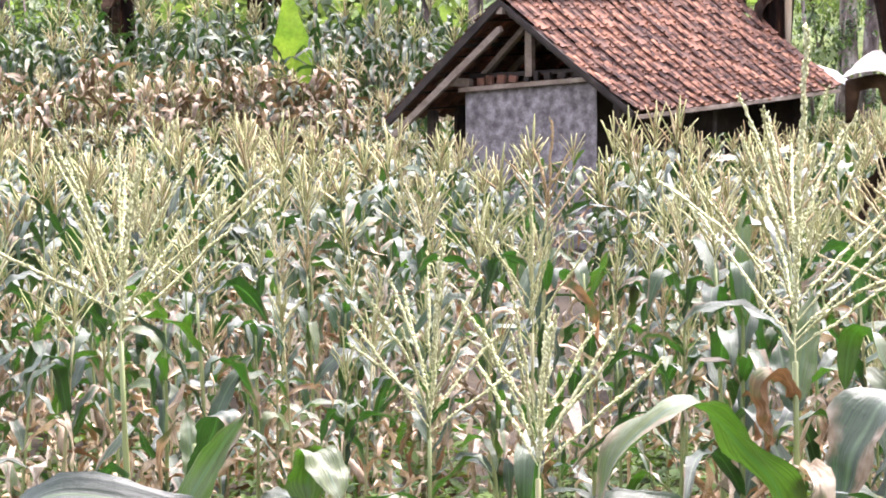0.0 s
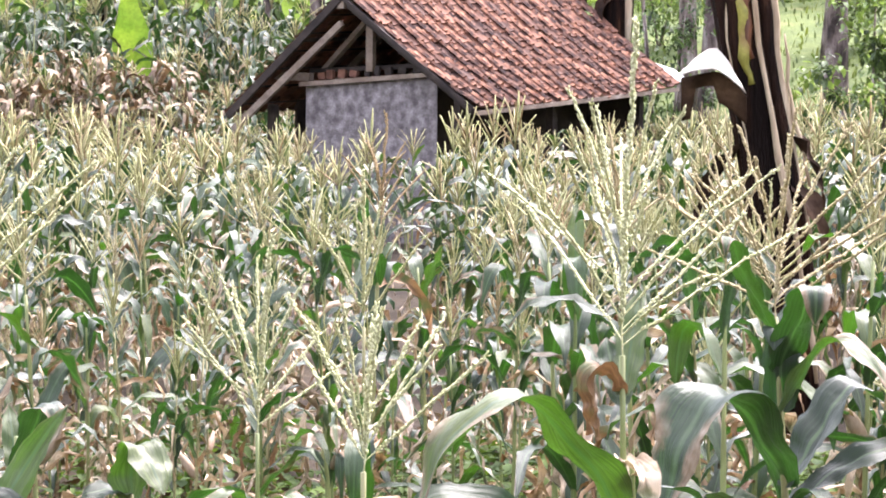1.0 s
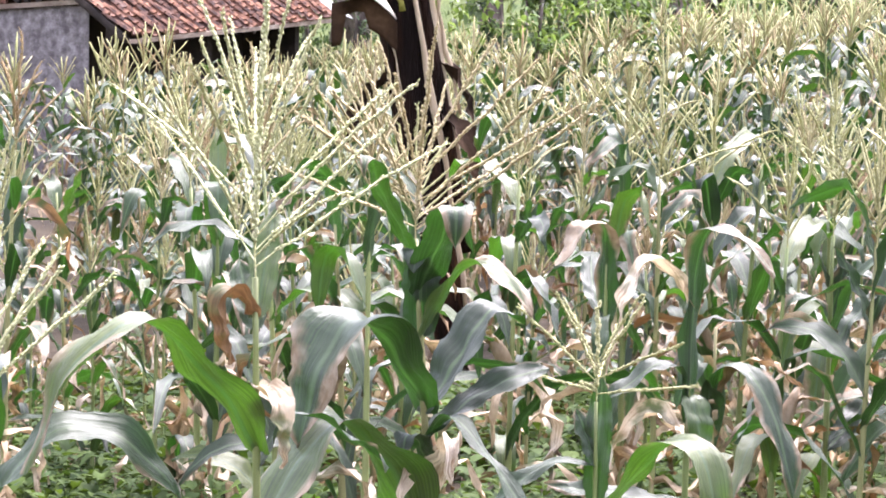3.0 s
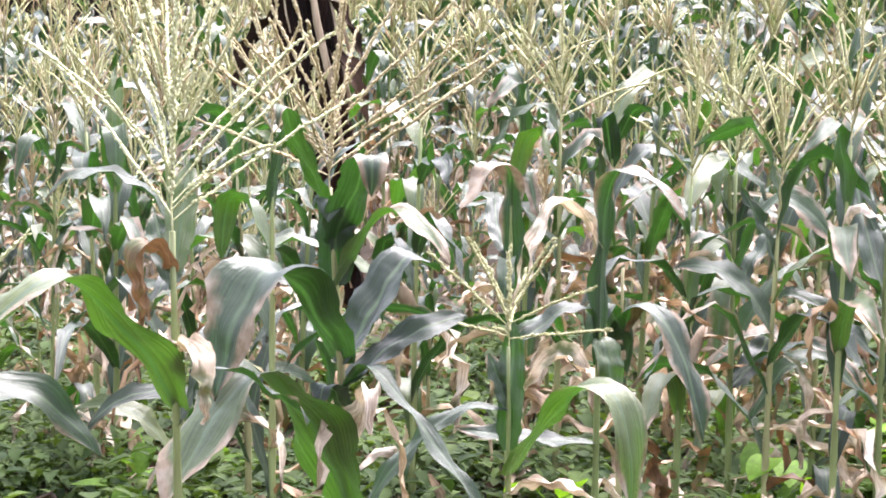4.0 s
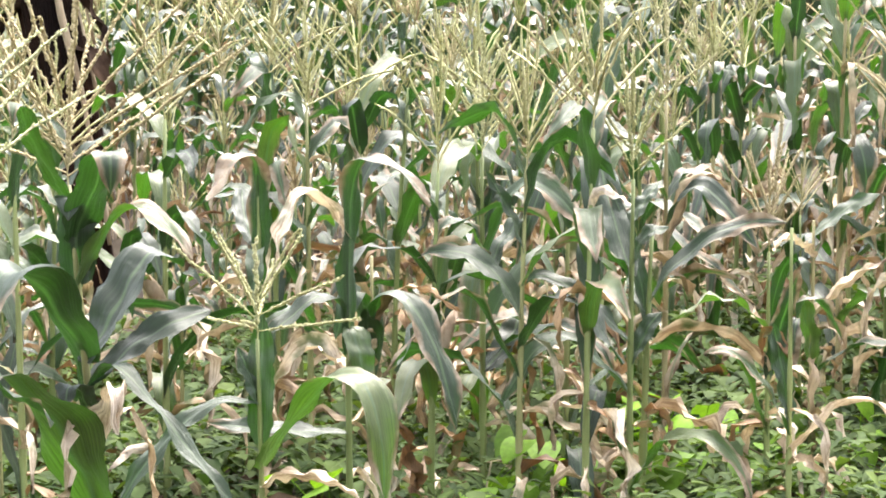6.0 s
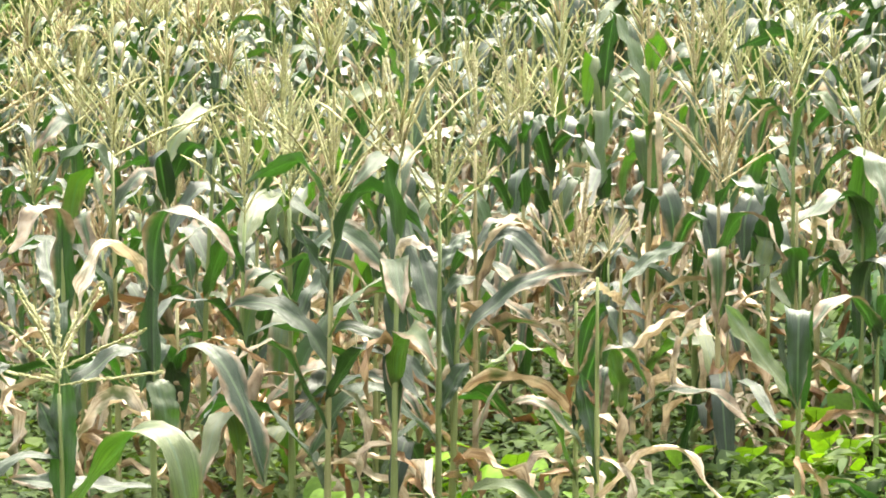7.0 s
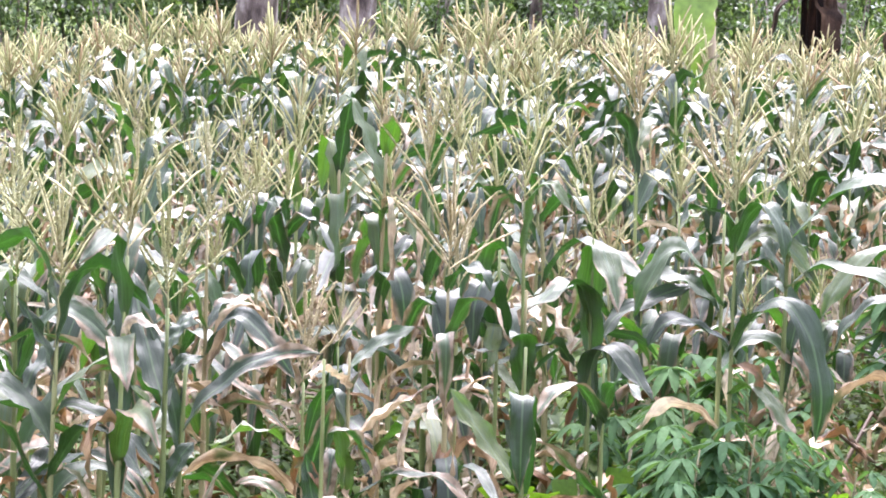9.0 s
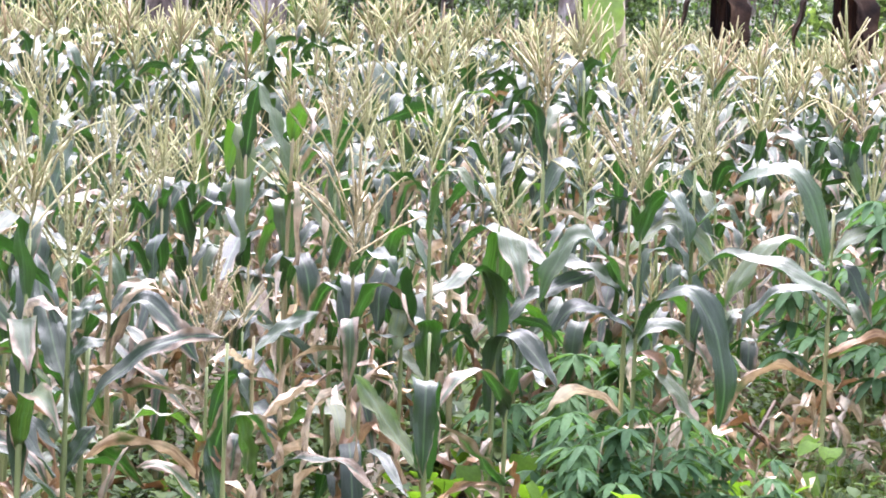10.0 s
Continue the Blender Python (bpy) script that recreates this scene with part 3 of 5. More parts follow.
hero(2.010, 6.420, 1.12, [
    (0.75, 319, 0.80, 0.050, 88, 0, (0.68, 121), 5, -8, 1),
    (1.05, 210, 0.39, 0.058, 58, 41, (0.46, 100), -10, 0, 2),
    (0.54, 180, 0.38, 0.059, 4, 0, (0.08, 1), 0, -20, 0),
    (0.82, 300, 0.20, 0.059, 23, 65, (0.08, 71), 10, -0, 0),
], None, (0.0, 0), 0.011,
     "maize plant with an upright leaf beside dry hanging leaves", 2, seed=14)
hero(2.005, 7.240, 1.15, [
    (0.90, 229, 0.52, 0.069, 89, 2, (0.62, 134), 5, -6, 1),
    (0.75, 81, 0.43, 0.056, 59, 8, (0.69, 10), -10, 14, 2),
    (0.92, 121, 0.27, 0.059, 39, 0, (0.08, 1), 0, -35, 0),
    (0.82, 200, 0.17, 0.059, 17, 24, (0.42, 26), 10, -0, 2),
], None, (0.0, 0), 0.011,
     "maize plant with a folded leaf and brown upright tip", 3, dry=0.8, seed=38)
hero(2.220, 6.859, 0.95, [
    (0.61, 316, 0.73, 0.073, 89, 42, (0.39, 123), 5, -1, 1),
    (0.74, 340, 0.34, 0.028, 63, 53, (0.49, 53), -10, 1, 2),
    (0.64, 200, 0.22, 0.041, 81, 0, (0.90, 0), 0, 0, 2),
], None, (0.0, 0), 0.010,
     "low maize plant with a drying arched leaf", 3, dry=0.8, seed=42)
hero(3.000, 6.860, 1.12, [
    (0.64, 180, 0.39, 0.059, 51, 32, (0.90, 76), 5, 0, 0),
    (0.87, 10, 0.17, 0.056, 70, 19, (0.63, 45), -10, 0, 0),
    (0.49, 185, 0.55, 0.069, 52, 35, (0.52, 83), 0, -0, 0),
    (0.31, 186, 0.44, 0.040, 57, 34, (0.42, 38), 10, 1, 2),
    (0.33, 170, 0.39, 0.043, 54, 15, (0.80, 14), -5, 0, 2),
    (0.58, 20, 0.18, 0.059, 68, 16, (0.77, 14), 5, -0, 0),
    (0.84, 117, 0.48, 0.069, 50, 0, (0.90, 6), -10, -14, 0),
    (1.00, 40, 0.16, 0.055, 53, 17, (0.56, 4), 0, 0, 0),
], dict(spike=0.46, branches=12, length=0.24, spread=40, droop=4), (0.01, 0), 0.012,
     "maize plant with a thick green stalk and upright tassel", 2, seed=15)
hero(2.756, 7.409, 1.15, [
    (0.81, 331, 0.59, 0.086, 73, 36, (0.57, 88), 5, 0, 1),
    (0.78, 39, 0.30, 0.059, 55, 14, (0.61, 5), -10, -0, 0),
    (0.49, 41, 0.31, 0.070, 34, 0, (0.09, 0), 0, 35, 0),
    (0.55, 200, 0.19, 0.052, 29, 63, (0.08, 56), 10, 0, 2),
], dict(spike=0.38, branches=12, length=0.26, spread=46, droop=4), (0.0, 0), 0.012,
     "maize plant with a half-scorched folded leaf", 3, dry=0.8, seed=40)
hero(4.039, 6.573, 1.00, [
    (0.56, 270, 0.67, 0.074, 73, 14, (0.58, 153), 5, -3, 0),
    (0.56, 170, 0.38, 0.078, 56, 0, (0.33, 4), 0, -0, 0),
], None, (0.0, 0), 0.010,
     "low maize plant with an upright leaf folded over", 1, seed=23)
hero(4.787, 7.281, 0.85, [
    (0.65, 216, 0.39, 0.080, 64, 79, (0.50, 49), 5, -0, 1),
    (0.39, 213, 0.35, 0.088, 44, 0, (0.90, 54), 0, 0, 1),
], None, (0.0, 0), 0.010,
     "low maize plant with yellowing folded leaves", 2, dry=0.8, seed=25)
hero(5.183, 7.979, 1.20, [
    (0.79, 216, 0.54, 0.117, 87, 18, (0.50, 102), 5, 4, 0),
    (0.93, 292, 0.57, 0.096, 89, 14, (0.47, 131), -10, 0, 0),
    (0.76, 20, 0.52, 0.075, 61, 7, (0.38, 37), 0, -0, 0),
    (0.51, 320, 0.63, 0.092, 89, 16, (0.52, 119), 10, -3, 0),
], dict(spike=0.34, branches=10, length=0.26, spread=44, droop=4), (0.0, 0), 0.012,
     "maize plant with broad leaves folded down on both sides", 2, dry=0.8, seed=26)
hero(4.687, 7.817, 1.20, [
    (0.84, 237, 0.52, 0.092, 87, 46, (0.55, 133), 5, -0, 0),
    (0.88, 190, 0.31, 0.088, 50, 26, (0.45, 15), -10, 0, 0),
], None, (0.0, 0), 0.011,
     "maize plant with a leaf folded sharply over", 2, dry=0.8, seed=28)
hero(4.823, 7.851, 1.05, [
    (0.69, 230, 0.41, 0.093, 86, 22, (0.58, 103), -5, 3, 0),
], None, (0.0, 0), 0.011,
     "maize plant with a bright green leaf bent in half", 2, dry=0.8, seed=29)
hero(4.513, 7.803, 1.05, [
    (0.65, 330, 0.31, 0.071, 89, 25, (0.62, 62), -5, -0, 0),
], dict(spike=0.36, branches=10, length=0.28, spread=40, droop=4), (0.0, 0), 0.011,
     "maize plant with a slim arching leaf", 3, dry=0.8, seed=44)
hero(5.609, 7.684, 1.30, [
    (0.81, 334, 0.86, 0.104, 63, 65, (0.35, 101), 5, 2, 0),
    (1.17, 320, 0.48, 0.079, 75, 83, (0.49, 86), -10, 1, 0),
    (0.65, 329, 0.37, 0.084, 34, 24, (0.29, 69), 0, -0, 1),
    (0.82, 190, 0.39, 0.083, 41, 62, (0.68, 49), 10, -0, 0),
], dict(spike=0.36, branches=11, length=0.28, spread=46, droop=4), (0.0, 0), 0.011,
     "maize plant with a leaf arching over green undergrowth", 2, dry=0.8, seed=24)
hero(5.881, 7.729, 1.42, [
    (1.19, 345, 0.84, 0.098, 51, 49, (0.54, 85), 5, 0, 0),
    (1.02, 351, 0.68, 0.093, 43, 39, (0.25, 45), -10, 0, 0),
    (1.27, 200, 0.25, 0.076, 15, 11, (0.48, 62), 0, -1, 0),
], dict(spike=0.38, branches=11, length=0.28, spread=50, droop=4), (0.0, 0), 0.012,
     "maize plant with a long leaf arching far out", 3, dry=0.8, seed=30)
hero(-0.288, 5.192, 1.00, [
    (0.98, 304, 0.27, 0.074, 89, 0, (0.50, 137), 5, -2, 0),
    (1.00, 199, 0.11, 0.048, 24, 46, (0.53, 6), -10, -0, 0),
], None, (0.0, 0), 0.011,
     "maize plant with a broad leaf folded down", 2, seed=45)
hero(-0.563, 5.572, 1.05, [
    (0.93, 301, 0.34, 0.059, 70, 30, (0.78, 127), 5, 1, 0),
    (0.94, 99, 0.20, 0.043, 63, 10, (0.83, 10), -10, -0, 0),
], None, (0.0, 0), 0.011,
     "maize plant with narrow upright leaves", 2, seed=46)
hero(3.864, 7.362, 0.90, [
    (0.44, 215, 0.30, 0.066, 84, 22, (0.90, 103), 5, 2, 0),
    (0.59, 20, 0.36, 0.058, 41, 16, (0.84, 6), -10, 0, 2),
    (0.78, 200, 0.17, 0.062, 44, 11, (0.64, 77), 0, -0, 2),
    (0.85, 20, 0.26, 0.054, 41, 14, (0.53, 10), 10, -0, 0),
], None, (0.0, 0), 0.010,
     "low maize plant with bleached and tan leaves", 3, dry=0.8, seed=47)
hero(3.340, 6.515, 1.00, [
    (0.45, 150, 0.28, 0.061, 81, 4, (0.58, 1), 5, -0, 0),
    (0.35, 331, 0.57, 0.048, 49, 27, (0.55, 78), -10, 0, 2),
    (0.41, 190, 0.38, 0.048, 70, 43, (0.86, 54), 0, -0, 1),
], None, (0.0, 0), 0.010,
     "low maize plant with a slanting leaf and limp dry ones", 2, dry=0.8, seed=48)
hero(3.07, 6.93, 0.95, [
    (0.75, 5, 0.5, 0.06, 60, 70, None, 20, 0, 1),
    (0.68, 150, 0.45, 0.05, 80, 20, None, 0, 0, 0),
], None, (0.03, 0), 0.013, "maize stalk beside its taller neighbour", 3, seed=16)
hero(-0.64, 5.16, 1.34, [
    (0.62, 5, 0.62, 0.07, 80, 30, None, 30, 0, 0),
    (0.78, 150, 0.5, 0.07, 70, 40, (0.5, 60), 10, 0, 0),
], dict(spike=0.40, branches=14, length=0.38, spread=56, droop=4), (-0.03, 0), 0.012,
     "tall maize plant with long pale tassel branches", 3, seed=17, tassel_mat=TASSEL_PALE)
hero(-1.02, 4.95, 1.05, [
    (0.84, -5, 0.85, 0.10, 55, 90, (0.35, 30), 20, 0, 0),
    (0.80, 170, 0.6, 0.09, 60, 90, None, 10, 0, 0),
], None, (0, 0), 0.012, "maize plant with a broad arching grey-green leaf", 3, seed=18)
hero(0.18, 4.86, 1.08, [
    (0.86, 190, 0.45, 0.09, 60, 60, (0.45, 60), 0, 0, 0),
    (0.86, 5, 0.5, 0.09, 60, 70, (0.5, 50), 0, 0, 0),
], dict(spike=0.30, branches=12, length=0.30, spread=46, droop=2), (0.0, 0), 0.012,
     "short maize plant with a fan-shaped tassel", 2, seed=19, tassel_mat=TASSEL_PALE)
hero(-0.04, 6.15, 0.97, [
    (0.70, 215, 0.34, 0.055, 70, 40, (0.5, 90), 0, 0, 0),
    (0.68, 320, 0.36, 0.055, 68, 30, (0.5, 90), 0, 0, 1),
], dict(spike=0.48, branches=12, length=0.30, spread=50, droop=4), (0.0, 0), 0.011,
     "maize plant with slanting tassel branches", 4, seed=20, tassel_mat=TASSEL_PALE)
hero(0.26, 7.45, 1.12, [], dict(spike=0.46, branches=9, length=0.26, spread=36, droop=4), (0.0, 0), 0.011,
     "maize plant with a slender tassel", 6, seed=21)
hero(3.53, 7.02, 0.86, [
    (0.5, 200, 0.5, 0.06, 50, 100, None, 40, 0, 2),
], dict(spike=0.42, branches=12, length=0.24, spread=42, droop=2), (0.0, 0), 0.010,
     "maize plant with a low bushy tassel among dry leaves", 4, dry=0.8, seed=22)
hero(5.64, 7.80, 1.30, [
    (1.10, 10, 0.5, 0.10, 50, 30, (0.45, 80), 6, 0, 0),
    (0.96, 200, 0.6, 0.10, 60, 20, (0.5, 110), 10, 0, 0),
    (0.72, 20, 0.5, 0.09, 55, 60, (0.4, 60), 20, 0, 1),
    (0.5, 190, 0.5, 0.07, 40, 80, (0.4, 50), 40, 0, 2),
], dict(spike=0.42, branches=13, length=0.30, spread=52, droop=4), (0.0, 0), 0.012,
     "maize plant with a wide tassel over arching grey-green leaves", 2, dry=0.8, seed=32, tassel_mat=TASSEL_TAN)
hero(3.70, 8.12, 1.24, [
    (0.72, 30, 0.50, 0.075, 66, 8, (0.62, 120), 20, 0, 2),
    (0.9, 190, 0.5, 0.09, 70, 20, (0.45, 110), 10, 0, 0),
    (0.8, 340, 0.5, 0.09, 65, 20, (0.4, 100), 10, 0, 1),
    (0.5, 200, 0.5, 0.07, 40, 80, (0.4, 50), 40, 0, 2),
], dict(spike=0.36, branches=10, length=0.24, spread=40, droop=4), (0.0, 0), 0.012,
     "maize plant with a hooked dry brown leaf", 2, dry=0.8, seed=34)
hero(6.76, 7.96, 1.22, [
    (0.98, 190, 0.6, 0.11, 40, 40, (0.4, 70), 6, 0, 0),
    (1.02, 10, 0.5, 0.11, 50, 40, (0.4, 80), 10, 0, 0),
    (0.8, 175, 0.5, 0.10, 50, 60, (0.35, 60), 20, 0, 0),
    (0.62, 10, 0.6, 0.08, 30, 60, (0.4, 50), 40, 0, 2),
    (0.5, 190, 0.6, 0.07, 30, 60, (0.4, 50), 40, 0, 2),
], None, (0.0, 0), 0.012, "maize plant with limp leaves above a dry tangle", 2, dry=0.9, seed=36)


# places of the hut and the large banana plant
HUT_APEX = Vector((0.684, 30.14, 0.0))
HUT_G = Vector((0.766, -0.643, 0.0))
HUT_R = Vector((0.643, 0.766, 0.0))


def in_hut(x, y, margin=0.25):
    d = Vector((x, y, 0)) - HUT_APEX
    u, v = d.dot(HUT_G), d.dot(HUT_R)
    return -1.6 - margin < u < 1.75 + margin and 0.1 - margin < v < 5.2 + margin


def front_edge(az):
    """Distance at which the maize begins, by bearing in degrees to the right."""
    for a, b, da, db in ((-20, 4, 8.6, 8.4), (4, 11, 8.4, 6.8), (11, 20, 6.8, 6.8), (20, 28, 6.8, 7.5), (28, 33, 7.6, 8.7), (33, 60, 10.0, 11.6)):
        if a <= az <= b:
            return da + (db - da) * (az - a) / (b - a)
    return 9.0


def field_places():
    r = random.Random(21)
    out = []
    c, s = math.cos(0.35), math.sin(0.35)
    for i in range(-120, 160):
        for j in range(-80, 200):
            u, v = i * 0.54 + r.uniform(-0.1, 0.1), j * 0.33 + r.uniform(-0.13, 0.13)
            x, y = c * u - s * v, s * u + c * v
            d = math.hypot(x, y)
            if y < 1 or d > 34.5 or (d > 11.5 and 0.006 < x / y < 0.062 and r.random() < 0.86):
                continue
            az = math.degrees(math.atan2(x, y))
            if not -15 < az < 47 or d < front_edge(az) or in_hut(x, y) or r.random() < 0.12:
                continue
            if math.hypot(x - 2.72, y - 12.8) < 0.35 or (abs(az - 12.1) < 1.0 and 6.0 < d < 12.9) or any(math.hypot(x - hx, y - hy) < 0.27 for hx, hy in HEROES):
                continue
            out.append((d, x, y))
    return sorted(out)


PLACES = field_places()


def vigour(x, y):
    """How tall the plants grow: poor near the path's left, better to the right and farther on."""
    d, lie = math.hypot(x, y), x / max(y, 0.1)
    poor = 0.2 * smooth(18, 11, d) * smooth(0.44, 0.3, lie)
    return (1 - poor) * (1.05 if lie > 0.4 and d > 9 else 1.0)


NEAR = 286


def near_field():
    r = random.Random(5)
    kinds = [
        ("green maize plant with drooping leaves and a yellow tassel", 0.25, True),
        ("maize plant with scorched lower leaves and a pale tassel", 0.5, True),
        ("maize plant with folded leaves over dry tan ones", 0.45, True),
        ("half-dry maize plant with a tan tassel", 0.75, True),
        ("green maize plant still without a tassel", 0.3, False),
    ]
    first = []
    for k in range(20):
        label, dry, has = kinds[k % 5]
        dry += 0.02
        h = r.uniform(1.1, 1.42)
        ts = tassel_shape(r, r.uniform(0.3, 0.44), r.randint(8, 13), r.uniform(0.2, 0.29), r.uniform(34, 52), 6, 3, 0.006, scales=16, fine=False) if has else None
        _, x, y = PLACES[k]
        first.append(maize_plant(r, h, random_leaves(r, h, r.randint(9, 11), 0.16, 10, 4, dry), ts, (x, y, ground_z(x, y) - 0.02), label, ears=1 if k % 3 == 0 else 0))
    for k, (d, x, y) in enumerate(PLACES[20:NEAR]):
        m = Matrix.Translation((x, y, ground_z(x, y) - 0.02)) @ Matrix.Rotation(r.uniform(0, 6.28), 4, "Z")
        m = m @ Matrix.Rotation(r.gauss(0, 0.035), 4, "X") @ Matrix.Scale(r.uniform(0.64, 1.12) * vigour(x, y), 4)
        copy_thing(first[r.randrange(20)], m)


near_field()


def far_plants():
    """Templates of plants seen from afar, as (verts, faces, uvs, slot)."""
    r = random.Random(31)
    out = []
    for k in range(26):
        pieces = []
        h = r.uniform(1.1, 1.42)
        pts, rad = stalk_shape(r, h, 0.012, 4, 0.04, 3)
        v, f = tube(pts, rad, 4, False)
        pieces.append((v, f, None, 2))
        for z, hd, (v, f, u), worn in random_leaves(r, h, 10, 0.3, 7, 2, 0.35 if k % 3 else 0.6, None, 4):
            pieces.append((spun(v, hd, (0, 0, z)), f, u, 1 if worn == 2 else 0))
        if k % 4:
            for v, f in tassel_shape(r, r.uniform(0.3, 0.42), r.randint(8, 12), r.uniform(0.2, 0.28), 44, 3, 3, 0.0064):
                pieces.append((v + np.array(pts[-1]), f, None, 3))
        out.append(pieces)
    return out


FAR = far_plants()
FAR_MATS = [FAR_LEAF, FAR_DRY, FAR_STALK, FAR_TASSEL]


def plant_heap(places, seed, size=(0.86, 1.1), bare=0.0, dead=0.0):
    r = random.Random(seed)
    heap = Heap()
    for x, y in places:
        turn, s = r.uniform(0, 6.28), r.uniform(*size) * (0.88 if 20 < math.hypot(x, y) < 32 and x < 6 else vigour(x, y))
        d = math.hypot(x, y)
        naked = r.random() < max(bare, 0.4 if 18 < d < 32 and x < 3 else 0.3 if x / y > 0.4 and d > 13 else 0.0)
        for v, f, u, slot in r.choice(FAR):
            if naked and slot == 3:
                continue
            if slot == 0 and r.random() < dead:
                slot = 1
            heap.add(spun(v, turn, (x, y, ground_z(x, y)), s), f, u, slot)
    return heap


tagged(put("maize_field", plant_heap([(x, y) for _, x, y in PLACES[NEAR:]], 6).mesh("maize_field", FAR_MATS)),
       "dense field of tasselling maize with yellowing leaves", "maize field", kind="stuff")


def upper_field():
    """The taller, greener maize on the slope behind the hut."""
    r = random.Random(8)
    out = []
    for i in range(420):
        az, d = radians(r.uniform(-17, 1.5)), r.uniform(35.6, 44)
        x, y = d * math.sin(az), d * math.cos(az)
        if not in_hut(x, y, 0.6):
            out.append((x, y))
    return out


tagged(put("maize_field", plant_heap(upper_field(), 9, (1.15, 1.5), 0.7).mesh("maize_field_upper", FAR_MATS)),
       "taller green maize on the slope beyond the hut", "maize field", kind="stuff")


def dead_patch():
    r = random.Random(18)
    out = []
    for i in range(240):
        az, d = radians(r.uniform(-14, -2.0)), r.uniform(32.6, 35.4)
        out.append((d * math.sin(az), d * math.cos(az)))
    return out


tagged(put("maize_field", plant_heap(dead_patch(), 19, (0.9, 1.2), 0.9, 0.85).mesh("maize_field_dead", [FAR_LEAF, ROTTEN, FAR_STALK, FAR_TASSEL])),
       "patch of dead brown maize below the bank", "maize field", kind="stuff")


# ---------------------------------------------------------------- undergrowth and litter
def litter():
    r = random.Random(14)
    heap = Heap()
    shapes = [blade(0.4, 0.05, 12, 40, (0.4, 30), 160, 0.02, n=5, across=2, seed=k, fold=0.8) for k in range(10)]
    for i in range(2200):
        az, d = radians(r.uniform(-14, 46)), 4.5 + 10 * r.random() ** 1.3
        x, y = d * math.sin(az), d * math.cos(az)
        v, f, u = r.choice(shapes)
        heap.add(spun(v, r.uniform(0, 6.28), (x, y, ground_z(x, y) + r.uniform(0.0, 0.08)), r.uniform(0.6, 1.4)), f, u)
    tagged(put("leaf_litter", heap.mesh("leaf_litter", [LITTER])), "dry fallen maize leaves on the soil", "leaf litter", kind="stuff")


def oval(length, width, cup=0.15, lobes=0.0, n=4):
    """A small broad leaf along +x, slightly cupped."""
    verts, faces = [(0, 0, 0)], []
    for i in range(1, n + 1):
        s = i / n
        w = width * math.sin(math.pi * min(1, s * 0.82 + 0.12)) ** 0.8 * (1 if i < n else 0.05)
        x, z = length * s, -0.25 * length * s * s
        verts += [(x - lobes * w, -w / 2, z + cup * w), (x, 0, z), (x - lobes * w, w / 2, z + cup * w)]
    faces += [(0, 1, 2), (0, 2, 3)]
    for i in range(n - 1):
        a = 1 + 3 * i
        faces += [(a, a + 3, a + 4, a + 1), (a + 1, a + 4, a + 5, a + 2)]
    return np.array(verts, float), faces


def tilted(v, el):
    c, s = math.cos(el), math.sin(el)
    v = np.asarray(v, float)
    return np.stack([c * v[:, 0] - s * v[:, 2], v[:, 1], s * v[:, 0] + c * v[:, 2]], 1)


def weeds():
    r = random.Random(15)
    heap = Heap()
    shapes = [oval(r.uniform(0.03, 0.085), r.uniform(0.02, 0.06), 0.25, 0.2, 3) for _ in range(10)]
    for i in range(12000):
        az = r.uniform(2, 46) if r.random() < 0.85 else r.uniform(-14, 5)
        d = front_edge(az) + r.uniform(-2.2, 4.5)
        x, y = d * math.sin(radians(az)), d * math.cos(radians(az))
        if noise.noise((x * 0.9, y * 0.9, 5)) < -0.25:
            continue
        lush = 0.75 if az > 36 else 1.0 if az > 30 else 0.8
        z0, tall = ground_z(x, y), r.uniform(0.06, 0.4) * lush
        for k in range(r.randint(5, 9)):
            v, f = r.choice(shapes)
            h = r.uniform(0, 6.28)
            zz = tall * r.uniform(0.3, 1)
            heap.add(spun(tilted(v, r.uniform(-0.5, 0.7)), h, (x + r.uniform(-0.09, 0.09), y + r.uniform(-0.09, 0.09), z0 + zz), r.uniform(0.7, 1.5) * lush), f)
    tagged(put("weeds", heap.mesh("weeds", [WEED])), "low leafy green weeds between the maize", "weeds", kind="stuff")


def edge_grass():
    """Fine grass where the maize ends, at the right."""
    r = random.Random(16)
    heap = Heap()
    for i in range(5200):
        az, d = radians(r.uniform(34, 46)), r.uniform(8.6, 11.6)
        x, y = d * math.sin(az), d * math.cos(az)
        if noise.noise((x * 1.6, y * 1.6, 9)) < -0.05:
            continue
        t, h = r.uniform(0.08, 0.3), r.uniform(0, 6.28)
        c, s, w, k, z = math.cos(h), math.sin(h), r.uniform(0.002, 0.005), r.uniform(0.2, 0.7) * t, ground_z(x, y)
        heap.add([(x - w * s, y + w * c, z - 0.02), (x + w * s, y - w * c, z - 0.02), (x + k * c * 0.4 + w * s * 0.7, y + k * s * 0.4 - w * c * 0.7, z + t * 0.6),
                  (x + k * c * 0.4 - w * s * 0.7, y + k * s * 0.4 + w * c * 0.7, z + t * 0.6), (x + k * c, y + k * s, z + t)], [(0, 1, 2, 3), (3, 2, 4)])
    tagged(put("grass", heap.mesh("edge_grass", [GRASS])), "fine green grass at the end of the maize", "grass", kind="stuff")


litter()
weeds()
edge_grass()


